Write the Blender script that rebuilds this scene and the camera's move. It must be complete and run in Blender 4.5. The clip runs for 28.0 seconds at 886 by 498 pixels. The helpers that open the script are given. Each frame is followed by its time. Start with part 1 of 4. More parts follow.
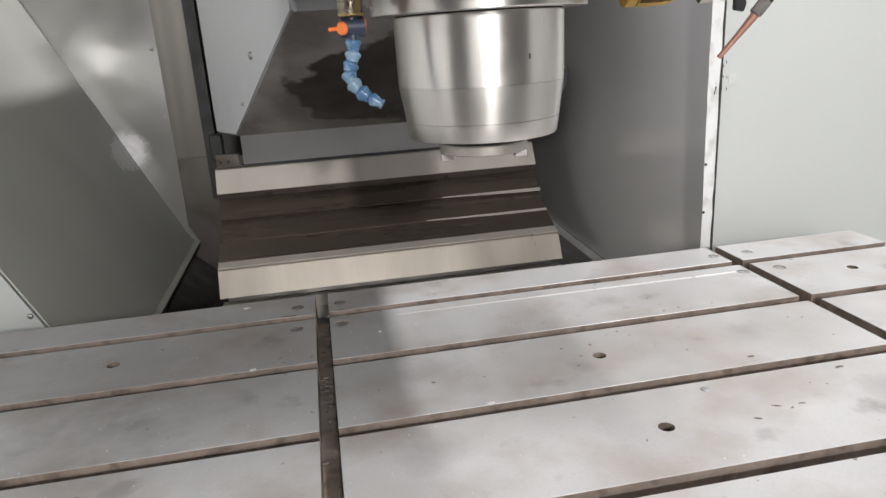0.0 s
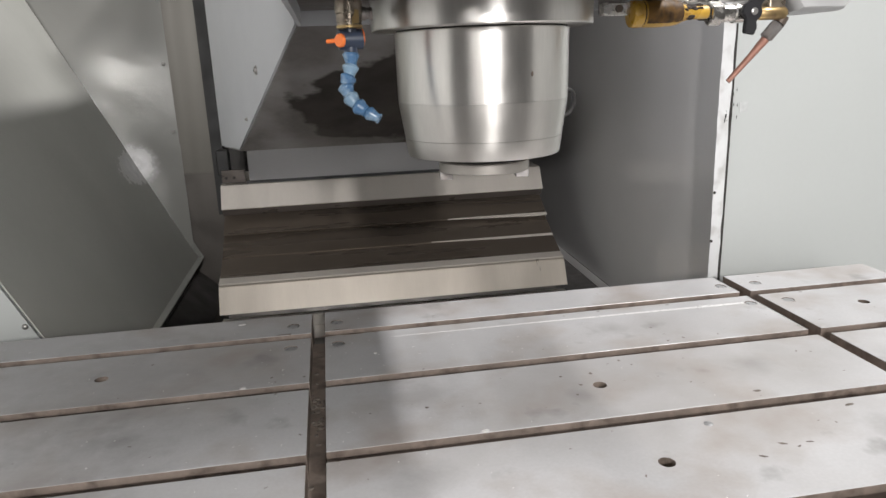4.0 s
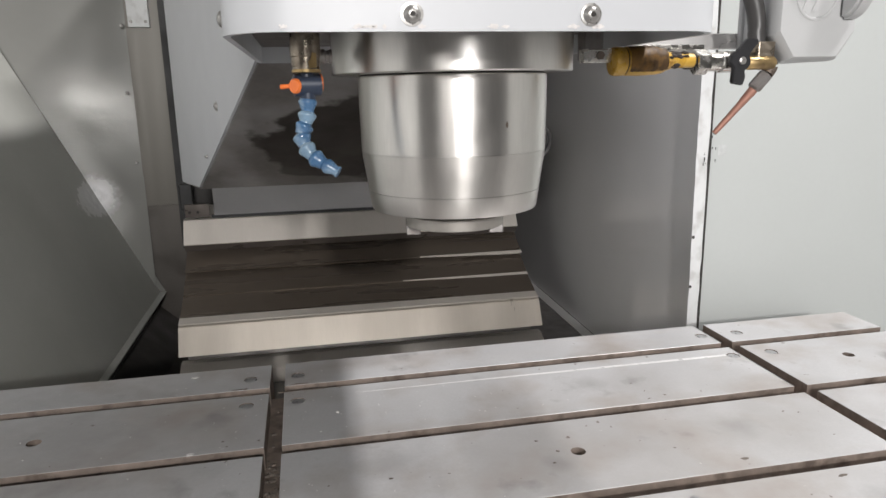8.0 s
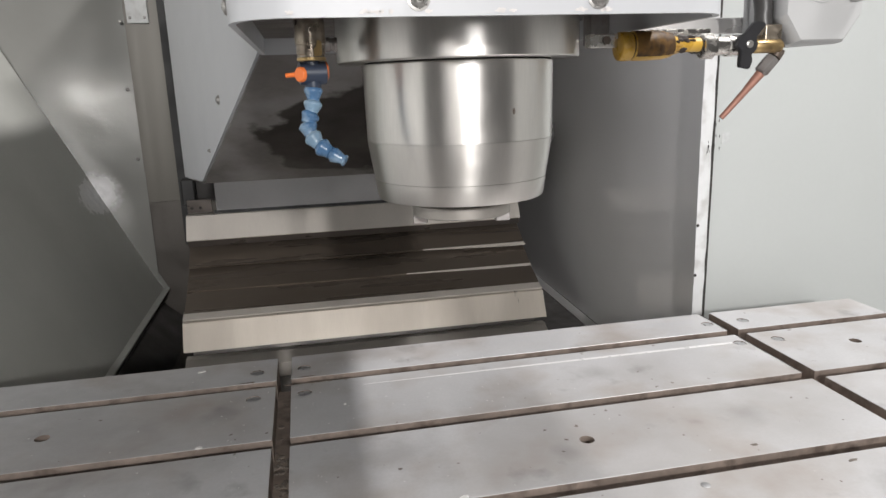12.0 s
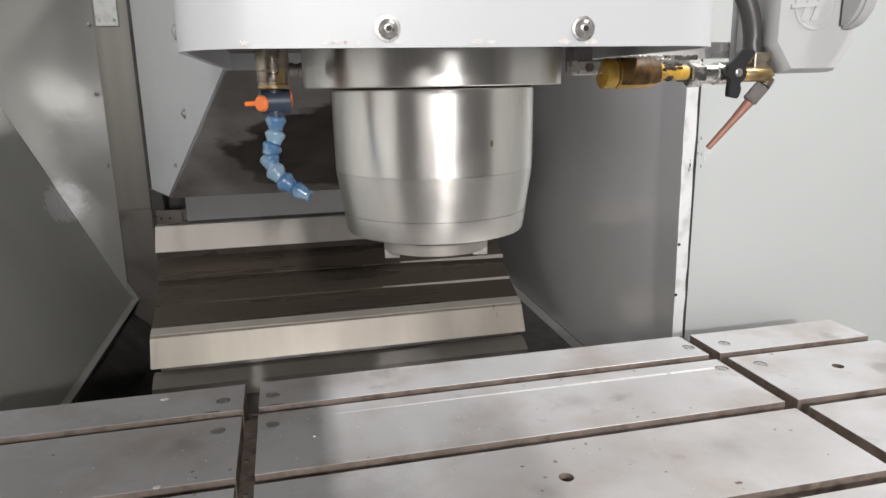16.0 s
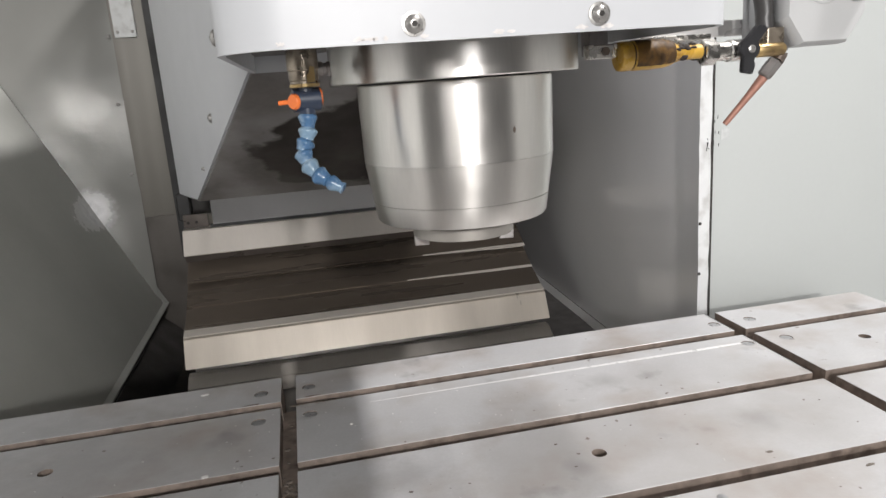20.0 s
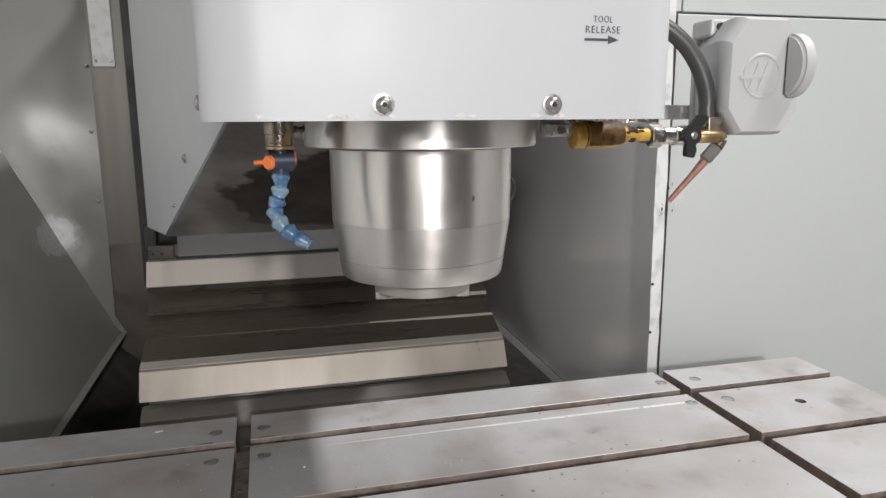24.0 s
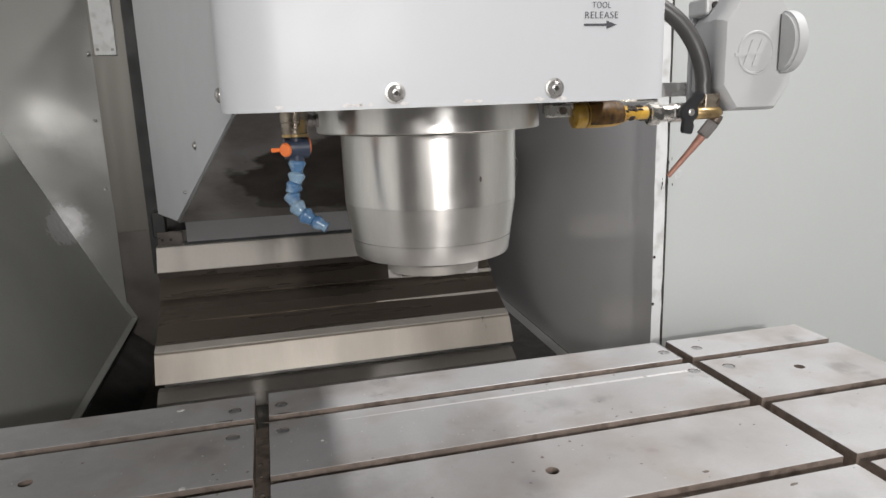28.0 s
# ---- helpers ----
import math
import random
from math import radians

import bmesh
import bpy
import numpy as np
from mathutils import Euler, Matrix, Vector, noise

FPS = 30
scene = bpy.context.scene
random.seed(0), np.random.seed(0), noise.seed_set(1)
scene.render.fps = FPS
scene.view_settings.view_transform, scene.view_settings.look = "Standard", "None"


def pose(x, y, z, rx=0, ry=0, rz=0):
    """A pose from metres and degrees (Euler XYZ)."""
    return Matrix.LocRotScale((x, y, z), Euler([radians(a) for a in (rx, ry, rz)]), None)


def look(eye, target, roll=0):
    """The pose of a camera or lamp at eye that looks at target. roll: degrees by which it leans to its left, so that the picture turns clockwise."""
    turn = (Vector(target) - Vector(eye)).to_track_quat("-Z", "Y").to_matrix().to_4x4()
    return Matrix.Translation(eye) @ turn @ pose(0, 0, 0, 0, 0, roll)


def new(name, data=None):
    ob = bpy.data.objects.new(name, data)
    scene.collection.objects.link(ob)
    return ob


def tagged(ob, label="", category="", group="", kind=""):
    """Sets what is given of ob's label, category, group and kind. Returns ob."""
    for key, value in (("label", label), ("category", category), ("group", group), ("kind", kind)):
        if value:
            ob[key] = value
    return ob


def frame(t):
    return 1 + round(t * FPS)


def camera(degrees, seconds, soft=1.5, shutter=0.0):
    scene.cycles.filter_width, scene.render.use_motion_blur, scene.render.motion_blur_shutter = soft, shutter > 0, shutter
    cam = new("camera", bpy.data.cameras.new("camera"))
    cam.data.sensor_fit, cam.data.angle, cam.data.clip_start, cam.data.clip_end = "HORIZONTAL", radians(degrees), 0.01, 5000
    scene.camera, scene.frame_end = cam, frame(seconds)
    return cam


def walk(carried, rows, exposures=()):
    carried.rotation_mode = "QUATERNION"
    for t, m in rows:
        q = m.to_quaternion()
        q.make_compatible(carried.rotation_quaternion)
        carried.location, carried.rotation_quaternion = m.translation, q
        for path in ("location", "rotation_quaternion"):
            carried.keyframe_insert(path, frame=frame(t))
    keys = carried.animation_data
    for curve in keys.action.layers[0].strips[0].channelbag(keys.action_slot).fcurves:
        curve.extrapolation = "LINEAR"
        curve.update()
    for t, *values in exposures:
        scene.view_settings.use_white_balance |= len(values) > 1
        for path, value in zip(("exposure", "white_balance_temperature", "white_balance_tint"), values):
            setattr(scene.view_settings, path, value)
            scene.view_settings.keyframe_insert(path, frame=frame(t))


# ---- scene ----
cam = camera(65.9, 28.0)
PATH = [
    (0, (0.014, -0.012, 1.31), (0.336, 1.87, 0.714), -3.6),
    (0.5, (0.029, 0.024, 1.312), (0.318, 1.937, 0.803), -1.8),
    (1, (0.033, 0.016, 1.305), (0.285, 1.942, 0.831), -2.7),
    (1.5, (0.028, 0.001, 1.312), (0.281, 1.922, 0.815), -2.2),
    (2, (0.03, -0.002, 1.307), (0.328, 1.911, 0.806), -1.6),
    (2.5, (0.028, -0.004, 1.305), (0.315, 1.91, 0.8), -1.7),
    (3, (0.022, -0.003, 1.306), (0.31, 1.909, 0.796), -1.5),
    (3.5, (0.028, 0.002, 1.303), (0.327, 1.909, 0.782), -1.9),
    (5.5, (0.03, 0.02, 1.299), (0.342, 1.921, 0.761), -2.4),
    (6, (0.035, 0.038, 1.307), (0.51, 1.912, 0.794), -0.6),
    (6.5, (0.051, 0.052, 1.314), (0.527, 1.933, 0.832), -0.4),
    (7, (0.051, 0.063, 1.317), (0.467, 1.965, 0.86), -1.4),
    (7.5, (0.049, 0.067, 1.315), (0.437, 1.976, 0.864), -1.2),
    (8, (0.048, 0.067, 1.316), (0.431, 1.977, 0.862), -1.1),
    (8.5, (0.048, 0.066, 1.317), (0.432, 1.978, 0.877), -1.4),
    (9, (0.049, 0.066, 1.314), (0.433, 1.979, 0.874), -1.3),
    (9.5, (0.047, 0.069, 1.314), (0.426, 1.982, 0.868), -1.1),
    (10, (0.047, 0.068, 1.317), (0.42, 1.983, 0.881), -1.5),
    (10.5, (0.044, 0.067, 1.315), (0.421, 1.979, 0.864), -1.2),
    (11, (0.049, 0.069, 1.314), (0.429, 1.977, 0.851), -1.5),
    (11.5, (0.042, 0.07, 1.311), (0.421, 1.978, 0.845), -1.6),
    (13.5, (0.045, 0.067, 1.31), (0.438, 1.967, 0.825), -3.3),
    (14, (0.04, 0.074, 1.307), (0.438, 1.974, 0.825), -3.6),
    (14.5, (0.031, 0.093, 1.31), (0.344, 2.006, 0.817), -3.0),
    (15, (0.02, 0.095, 1.316), (0.349, 2.013, 0.852), -1.6),
    (15.5, (0.045, 0.104, 1.332), (0.454, 2.009, 0.882), -0.2),
    (16, (0.057, 0.11, 1.331), (0.495, 2.005, 0.865), -1.1),
    (16.5, (0.063, 0.113, 1.327), (0.513, 2.003, 0.854), -1.5),
    (17, (0.066, 0.106, 1.329), (0.517, 1.994, 0.845), -1.5),
    (17.5, (0.06, 0.104, 1.331), (0.495, 1.995, 0.849), -1.8),
    (18, (0.056, 0.103, 1.331), (0.454, 2.0, 0.837), -2.0),
    (18.5, (0.054, 0.105, 1.331), (0.409, 2.009, 0.83), -2.8),
    (19, (0.053, 0.102, 1.329), (0.382, 2.012, 0.835), -3.9),
    (19.5, (0.045, 0.094, 1.328), (0.408, 2.0, 0.844), -3.3),
    (20, (0.043, 0.089, 1.329), (0.426, 1.992, 0.85), -4.1),
    (20.5, (0.037, 0.101, 1.332), (0.365, 2.013, 0.848), -3.0),
    (21, (0.045, 0.09, 1.339), (0.438, 1.996, 0.876), -1.3),
    (21.5, (0.052, 0.086, 1.342), (0.493, 1.988, 0.91), -1.4),
    (23.5, (0.055, 0.071, 1.347), (0.53, 1.973, 0.951), -1.6),
    (24, (0.043, 0.056, 1.353), (0.531, 1.959, 0.983), -0.4),
    (24.5, (0.037, 0.038, 1.365), (0.534, 1.942, 1.005), -0.2),
    (25, (0.038, 0.033, 1.368), (0.538, 1.94, 1.028), -0.5),
    (25.5, (0.038, 0.029, 1.369), (0.543, 1.936, 1.038), -0.6),
    (26, (0.048, 0.023, 1.368), (0.559, 1.923, 1.011), -1.9),
    (26.5, (0.043, 0.02, 1.369), (0.55, 1.917, 0.987), -2.1),
    (27, (0.033, 0.023, 1.366), (0.539, 1.919, 0.977), -1.5),
    (27.5, (0.033, 0.031, 1.361), (0.522, 1.923, 0.932), -1.6),
    (28, (0.029, 0.03, 1.359), (0.507, 1.924, 0.928), -1.9),
]
walk(cam, [(t, look(eye, target, roll)) for t, eye, target, roll in PATH], exposures=[(0, 0.23), (2, 0.21), (9, 0.15), (14, 0.25), (15, 0.4), (16, 0.18), (17, 0.1), (19, 0.23), (21, 0.25), (24, 0.0), (28, -0.04)])

# ---- light ----
world = bpy.data.worlds.new("hall")
world.use_nodes = True
world.node_tree.nodes["Background"].inputs[0].default_value = (0.9, 0.95, 1.0, 1)
world.node_tree.nodes["Background"].inputs[1].default_value = 0.15
scene.world = world
scene.view_settings.exposure = 0.0


def area_lamp(name, eye, target, sx, sy, watts, colour):
    data = bpy.data.lights.new(name, "AREA")
    data.shape, data.size, data.size_y, data.energy, data.color = "RECTANGLE", sx, sy, watts, colour
    ob = new(name, data)
    ob.matrix_world = look(eye, target)
    return ob


# Unseen lamp, added for left fill and a reflection on the upright sheet.
side_lamp = area_lamp("side_fill_light", (-0.9, -2.2, 1.8), (0.2, 1.2, 1.0), 0.5, 0.13, 5, (1.0, 0.97, 0.95))
side_lamp.matrix_world = look((-0.9, -2.2, 1.8), (0.2, 1.2, 1.0), -24)
area_lamp("front_work_light", (0.12, -1.8, 1.93), (0.25, 1.6, 1.0), 0.1, 0.1, 40, (1.0, 0.97, 0.95))
TUBE_EYE, TUBE_AIM = Vector((2.35, 0.1, 4.8)), Vector((0.3, 0.9, 0.9))
hall_light = area_lamp("hall_light", TUBE_EYE, TUBE_AIM, 2.4, 0.2, 215, (1.0, 0.97, 0.965))
ray = (TUBE_AIM - TUBE_EYE).normalized()
along = (Vector((0, 1, 0)) - ray * ray.y).normalized()  # the tube runs along the hall
hall_light.matrix_world = Matrix.Translation(TUBE_EYE) @ Matrix((along, (-ray).cross(along), -ray)).transposed().to_4x4()
# Unseen large fill lamp, added to brighten the recess from the front.
area_lamp("front_fill_light", (0.45, -4.7, 2.1), (0.1, 1.0, 1.1), 0.8, 2.0, 55, (1.0, 0.98, 0.98))


# ---- materials ----
def material(name, base, rough=0.5, metal=0.0, vary=0.12, scale=8.0, grain=120.0, bump=0.05, stain=None, stain_amount=0.0, stain_scale=5.0, stretch=(1, 1, 1), spec=0.5, coat=0.0, rough_vary=0.12, turned_finish=0.0, stain_from=0.5):
    """A surface with broad mottling, fine grain, relief and stains, in metres."""
    m = bpy.data.materials.new(name)
    m.use_nodes = True
    nt = m.node_tree
    n, link = nt.nodes, nt.links.new
    bsdf = n["Principled BSDF"]
    bsdf.inputs["Metallic"].default_value = metal
    bsdf.inputs["Specular IOR Level"].default_value = spec
    bsdf.inputs["Coat Weight"].default_value = coat
    bsdf.inputs["Coat Roughness"].default_value = 0.12
    if turned_finish:
        bsdf.inputs["Anisotropic"].default_value = turned_finish
        tan = n.new("ShaderNodeTangent")
        tan.direction_type, tan.axis = "RADIAL", "Z"
        bsdf.inputs["Anisotropic Rotation"].default_value = 0.25
        link(tan.outputs[0], bsdf.inputs["Tangent"])
    geo = n.new("ShaderNodeNewGeometry")
    mp = n.new("ShaderNodeMapping")
    mp.inputs["Scale"].default_value = stretch
    link(geo.outputs["Position"], mp.inputs["Vector"])

    def tex(s, detail):
        t = n.new("ShaderNodeTexNoise")
        t.inputs["Scale"].default_value, t.inputs["Detail"].default_value = s, detail
        link(mp.outputs["Vector"], t.inputs["Vector"])
        return t.outputs["Fac"]

    broad, fine = tex(scale, 5), tex(grain, 3)
    add = n.new("ShaderNodeMath")
    add.operation = "MULTIPLY_ADD"
    add.inputs[1].default_value = 0.35
    link(fine, add.inputs[0])
    link(broad, add.inputs[2])
    ramp = n.new("ShaderNodeMapRange")
    ramp.inputs["From Min"].default_value, ramp.inputs["From Max"].default_value = 0.35, 1.0
    ramp.inputs["To Min"].default_value, ramp.inputs["To Max"].default_value = 1 - vary, 1 + vary
    link(add.outputs[0], ramp.inputs["Value"])
    mul = n.new("ShaderNodeVectorMath")
    mul.operation = "SCALE"
    mul.inputs[0].default_value = base
    link(ramp.outputs[0], mul.inputs["Scale"])
    colour = mul.outputs[0]
    if stain:
        s = tex(stain_scale, 8 if stain_scale > 3 else 3)
        sr = n.new("ShaderNodeMapRange")
        sr.inputs["From Min"].default_value, sr.inputs["From Max"].default_value = stain_from, stain_from + (0.18 if stain_scale > 3 else 0.3)
        sr.inputs["To Max"].default_value = stain_amount
        link(s, sr.inputs["Value"])
        mix = n.new("ShaderNodeMix")
        mix.data_type = "RGBA"
        link(sr.outputs[0], mix.inputs["Factor"])
        link(colour, mix.inputs["A"])
        mix.inputs["B"].default_value = (*stain, 1)
        colour = mix.outputs["Result"]
    link(colour, bsdf.inputs["Base Color"])
    rr = n.new("ShaderNodeMapRange")
    rr.inputs["From Min"].default_value, rr.inputs["From Max"].default_value = 0.3, 0.7
    rr.inputs["To Min"].default_value, rr.inputs["To Max"].default_value = max(rough - rough_vary, 0.03), rough + rough_vary
    link(tex(scale * 2.3, 4), rr.inputs["Value"])
    link(rr.outputs[0], bsdf.inputs["Roughness"])
    if bump:
        b = n.new("ShaderNodeBump")
        b.inputs["Strength"].default_value, b.inputs["Distance"].default_value = bump, 0.002
        link(add.outputs[0], b.inputs["Height"])
        link(b.outputs["Normal"], bsdf.inputs["Normal"])
    return m


TOP_Z = 0.9


def table_iron():
    """Ground iron: soft grey stains, brown bloom, dark pits and fine grinding marks; partly painted shade at left."""
    m = material("ground cast iron", (0.45, 0.448, 0.452), 0.36, metal=0.12, vary=0.15, scale=6, grain=240, bump=0.03, stain=(0.325, 0.312, 0.302), stain_amount=0.7, stain_scale=3.4, rough_vary=0.05, stain_from=0.46)
    nt = m.node_tree
    n, link = nt.nodes, nt.links.new
    bsdf = n["Principled BSDF"]
    base = bsdf.inputs["Base Color"].links[0].from_socket
    geo = n.new("ShaderNodeNewGeometry")

    def layer(base, colour, scale, detail, low, high, amount, mask_scale=0):
        t = n.new("ShaderNodeTexNoise")
        t.inputs["Scale"].default_value, t.inputs["Detail"].default_value = scale, detail
        link(geo.outputs["Position"], t.inputs["Vector"])
        r = n.new("ShaderNodeMapRange")
        r.inputs["From Min"].default_value, r.inputs["From Max"].default_value, r.inputs["To Max"].default_value = low, high, amount
        link(t.outputs["Fac"], r.inputs["Value"])
        mix = n.new("ShaderNodeMix")
        mix.data_type = "RGBA"
        link(r.outputs[0], mix.inputs["Factor"])
        link(base, mix.inputs["A"])
        mix.inputs["B"].default_value = (*colour, 1)
        return mix.outputs["Result"]

    base = layer(base, (0.29, 0.245, 0.212), 9, 6, 0.48, 0.7, 0.65)
    base = layer(base, (0.2, 0.19, 0.185), 14, 6, 0.63, 0.74, 0.6)
    # Two broad left spots mix grime with painted head shadow; others are stains.
    for cx, cy, size in ((-0.088, 0.931, 0.03), (-0.082, 0.928, 0.022), (0.12, 0.78, 0.05), (-0.25, 0.80, 0.04), (-0.27, 0.9, 0.22), (-0.3, 0.66, 0.15), (0.1, 0.6, 0.05), (0.31, 0.73, 0.025), (0.43, 0.92, 0.03), (0.56, 0.76, 0.035), (0.62, 0.58, 0.04)):
        off = n.new("ShaderNodeVectorMath")
        off.operation = "DISTANCE"
        off.inputs[1].default_value = (cx, cy, TOP_Z)
        link(geo.outputs["Position"], off.inputs[0])
        wob = n.new("ShaderNodeTexNoise")
        wob.inputs["Scale"].default_value, wob.inputs["Detail"].default_value = 35, 5
        link(geo.outputs["Position"], wob.inputs["Vector"])
        add = n.new("ShaderNodeMath")
        add.operation = "MULTIPLY_ADD"
        add.inputs[1].default_value = size * 1.2
        link(wob.outputs["Fac"], add.inputs[0])
        link(off.outputs["Value"], add.inputs[2])
        r = n.new("ShaderNodeMapRange")
        r.inputs["From Min"].default_value, r.inputs["From Max"].default_value = size * 0.7, size * 1.6
        r.inputs["To Min"].default_value, r.inputs["To Max"].default_value = 0.45, 0.0
        link(add.outputs[0], r.inputs["Value"])
        mix = n.new("ShaderNodeMix")
        mix.data_type = "RGBA"
        link(r.outputs[0], mix.inputs["Factor"])
        link(base, mix.inputs["A"])
        mix.inputs["B"].default_value = (0.22, 0.21, 0.205, 1)
        base = mix.outputs["Result"]
    base = layer(base, (0.12, 0.09, 0.07), 75, 2, 0.745, 0.77, 0.85)
    base = layer(base, (0.75, 0.74, 0.73), 60, 3, 0.76, 0.79, 0.35)
    link(base, bsdf.inputs["Base Color"])
    return m


CHIPPED = material("flaked primer", (0.6, 0.58, 0.565), 0.7, vary=0.2, scale=200)
DUST = material("pale chips", (0.75, 0.74, 0.72), 0.4, metal=0.4, vary=0.2, scale=100)
def turning_marks(m, strength):
    """Fine rings from the lathe and hand smudges on a turned part."""
    n, link = m.node_tree.nodes, m.node_tree.links.new
    bsdf = n["Principled BSDF"]
    geo = n.new("ShaderNodeNewGeometry")
    mp = n.new("ShaderNodeMapping")
    mp.inputs["Scale"].default_value = (3, 3, 900)
    link(geo.outputs["Position"], mp.inputs["Vector"])
    ring = n.new("ShaderNodeTexNoise")
    ring.inputs["Scale"].default_value, ring.inputs["Detail"].default_value = 1.0, 3
    link(mp.outputs["Vector"], ring.inputs["Vector"])
    bump = n.new("ShaderNodeBump")
    bump.inputs["Strength"].default_value, bump.inputs["Distance"].default_value = strength, 0.0006
    link(ring.outputs["Fac"], bump.inputs["Height"])
    link(bump.outputs["Normal"], bsdf.inputs["Normal"])
    smudge = n.new("ShaderNodeTexNoise")
    smudge.inputs["Scale"].default_value, smudge.inputs["Detail"].default_value = 22, 4
    link(geo.outputs["Position"], smudge.inputs["Vector"])
    ramp = n.new("ShaderNodeMapRange")
    ramp.inputs["From Min"].default_value, ramp.inputs["From Max"].default_value = 0.45, 0.62
    ramp.inputs["To Min"].default_value, ramp.inputs["To Max"].default_value = 0.31, 0.39
    link(smudge.outputs["Fac"], ramp.inputs["Value"])
    link(ramp.outputs[0], bsdf.inputs["Roughness"])
    return m


def oily_sheet():
    """Dusty grey sheet with a wet dark patch of uneven outline."""
    m = material("oily sheet", (0.15, 0.138, 0.132), 0.45, metal=0.1, vary=0.3, scale=7, stain=(0.31, 0.3, 0.295), stain_amount=0.7, stain_scale=6)
    nt = m.node_tree
    n, link = nt.nodes, nt.links.new
    bsdf = n["Principled BSDF"]
    dry = bsdf.inputs["Base Color"].links[0].from_socket
    geo = n.new("ShaderNodeNewGeometry")
    off = n.new("ShaderNodeVectorMath")
    off.operation = "SUBTRACT"
    off.inputs[1].default_value = (0.172, 1.225, 1.23)
    link(geo.outputs["Position"], off.inputs[0])
    mp = n.new("ShaderNodeVectorMath")
    mp.operation = "MULTIPLY"
    mp.inputs[1].default_value = (1 / 0.19, 1 / 0.155, 0)
    link(off.outputs[0], mp.inputs[0])
    ln = n.new("ShaderNodeVectorMath")
    ln.operation = "LENGTH"
    link(mp.outputs[0], ln.inputs[0])
    noise_tex = n.new("ShaderNodeTexNoise")
    noise_tex.inputs["Scale"].default_value, noise_tex.inputs["Detail"].default_value = 16, 6
    link(geo.outputs["Position"], noise_tex.inputs["Vector"])
    add = n.new("ShaderNodeMath")
    add.operation = "MULTIPLY_ADD"
    add.inputs[1].default_value = 0.9
    link(noise_tex.outputs["Fac"], add.inputs[0])
    link(ln.outputs["Value"], add.inputs[2])
    mr = n.new("ShaderNodeMapRange")
    mr.inputs["From Min"].default_value, mr.inputs["From Max"].default_value = 1.38, 1.48
    mr.inputs["To Min"].default_value, mr.inputs["To Max"].default_value = 1.0, 0.0
    link(add.outputs[0], mr.inputs["Value"])
    mix = n.new("ShaderNodeMix")
    mix.data_type = "RGBA"
    link(mr.outputs[0], mix.inputs["Factor"])
    link(dry, mix.inputs["A"])
    mix.inputs["B"].default_value = (0.03, 0.025, 0.022, 1)
    link(mix.outputs["Result"], bsdf.inputs["Base Color"])
    return m


HEAD_WHITE = material("head white paint", (0.5, 0.512, 0.53), 0.42, vary=0.015, bump=0.0, coat=0.0, spec=0.4, rough_vary=0.04)
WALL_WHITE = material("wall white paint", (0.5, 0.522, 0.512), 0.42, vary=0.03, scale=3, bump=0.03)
# Lighter copy of the wall paint, so the unseen side walls bounce light.
BOUNCE_WHITE = material("side wall bounce white", (0.76, 0.77, 0.76), 0.4, vary=0.03, scale=3, bump=0.03)
TRIM_WHITE = material("white folded trim", (0.68, 0.69, 0.69), 0.4, vary=0.06, scale=20, stain=(0.2, 0.18, 0.15), stain_amount=0.35, stain_scale=30)
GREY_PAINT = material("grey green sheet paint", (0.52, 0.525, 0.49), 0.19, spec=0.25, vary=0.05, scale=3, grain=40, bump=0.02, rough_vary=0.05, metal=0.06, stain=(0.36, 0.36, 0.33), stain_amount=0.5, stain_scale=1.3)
STEEL_SHEET = material("dull steel sheet", (0.62, 0.61, 0.6), 0.29, metal=0.45, vary=0.06, scale=3, bump=0.02, stain=(0.5, 0.485, 0.47), stain_amount=0.6, stain_scale=1.2)

def scuff(m, centre, size, depth, ripple):
    """A faintly dented patch on painted sheet."""
    n, link = m.node_tree.nodes, m.node_tree.links.new
    bsdf = n["Principled BSDF"]
    geo = n.new("ShaderNodeNewGeometry")
    off = n.new("ShaderNodeVectorMath")
    off.operation = "DISTANCE"
    off.inputs[1].default_value = centre
    link(geo.outputs["Position"], off.inputs[0])
    mask = n.new("ShaderNodeMapRange")
    mask.interpolation_type = "SMOOTHERSTEP"
    mask.inputs["From Min"].default_value, mask.inputs["From Max"].default_value = 0.0, size
    mask.inputs["To Min"].default_value, mask.inputs["To Max"].default_value = 1.0, 0.0
    link(off.outputs["Value"], mask.inputs["Value"])
    mp = n.new("ShaderNodeMapping")
    mp.inputs["Scale"].default_value = ripple
    link(geo.outputs["Position"], mp.inputs["Vector"])
    t = n.new("ShaderNodeTexNoise")
    t.inputs["Scale"].default_value, t.inputs["Detail"].default_value = 1.0, 4
    link(mp.outputs["Vector"], t.inputs["Vector"])
    mid = n.new("ShaderNodeMath")
    mid.operation = "ADD"
    mid.inputs[1].default_value = -0.35
    link(t.outputs["Fac"], mid.inputs[0])
    mul = n.new("ShaderNodeMath")
    mul.operation = "MULTIPLY"
    link(mask.outputs[0], mul.inputs[0])
    link(mid.outputs[0], mul.inputs[1])
    bump = n.new("ShaderNodeBump")
    bump.inputs["Strength"].default_value, bump.inputs["Distance"].default_value = 1.0, depth
    link(mul.outputs[0], bump.inputs["Height"])
    if bsdf.inputs["Normal"].links:
        link(bsdf.inputs["Normal"].links[0].from_socket, bump.inputs["Normal"])
    link(bump.outputs["Normal"], bsdf.inputs["Normal"])


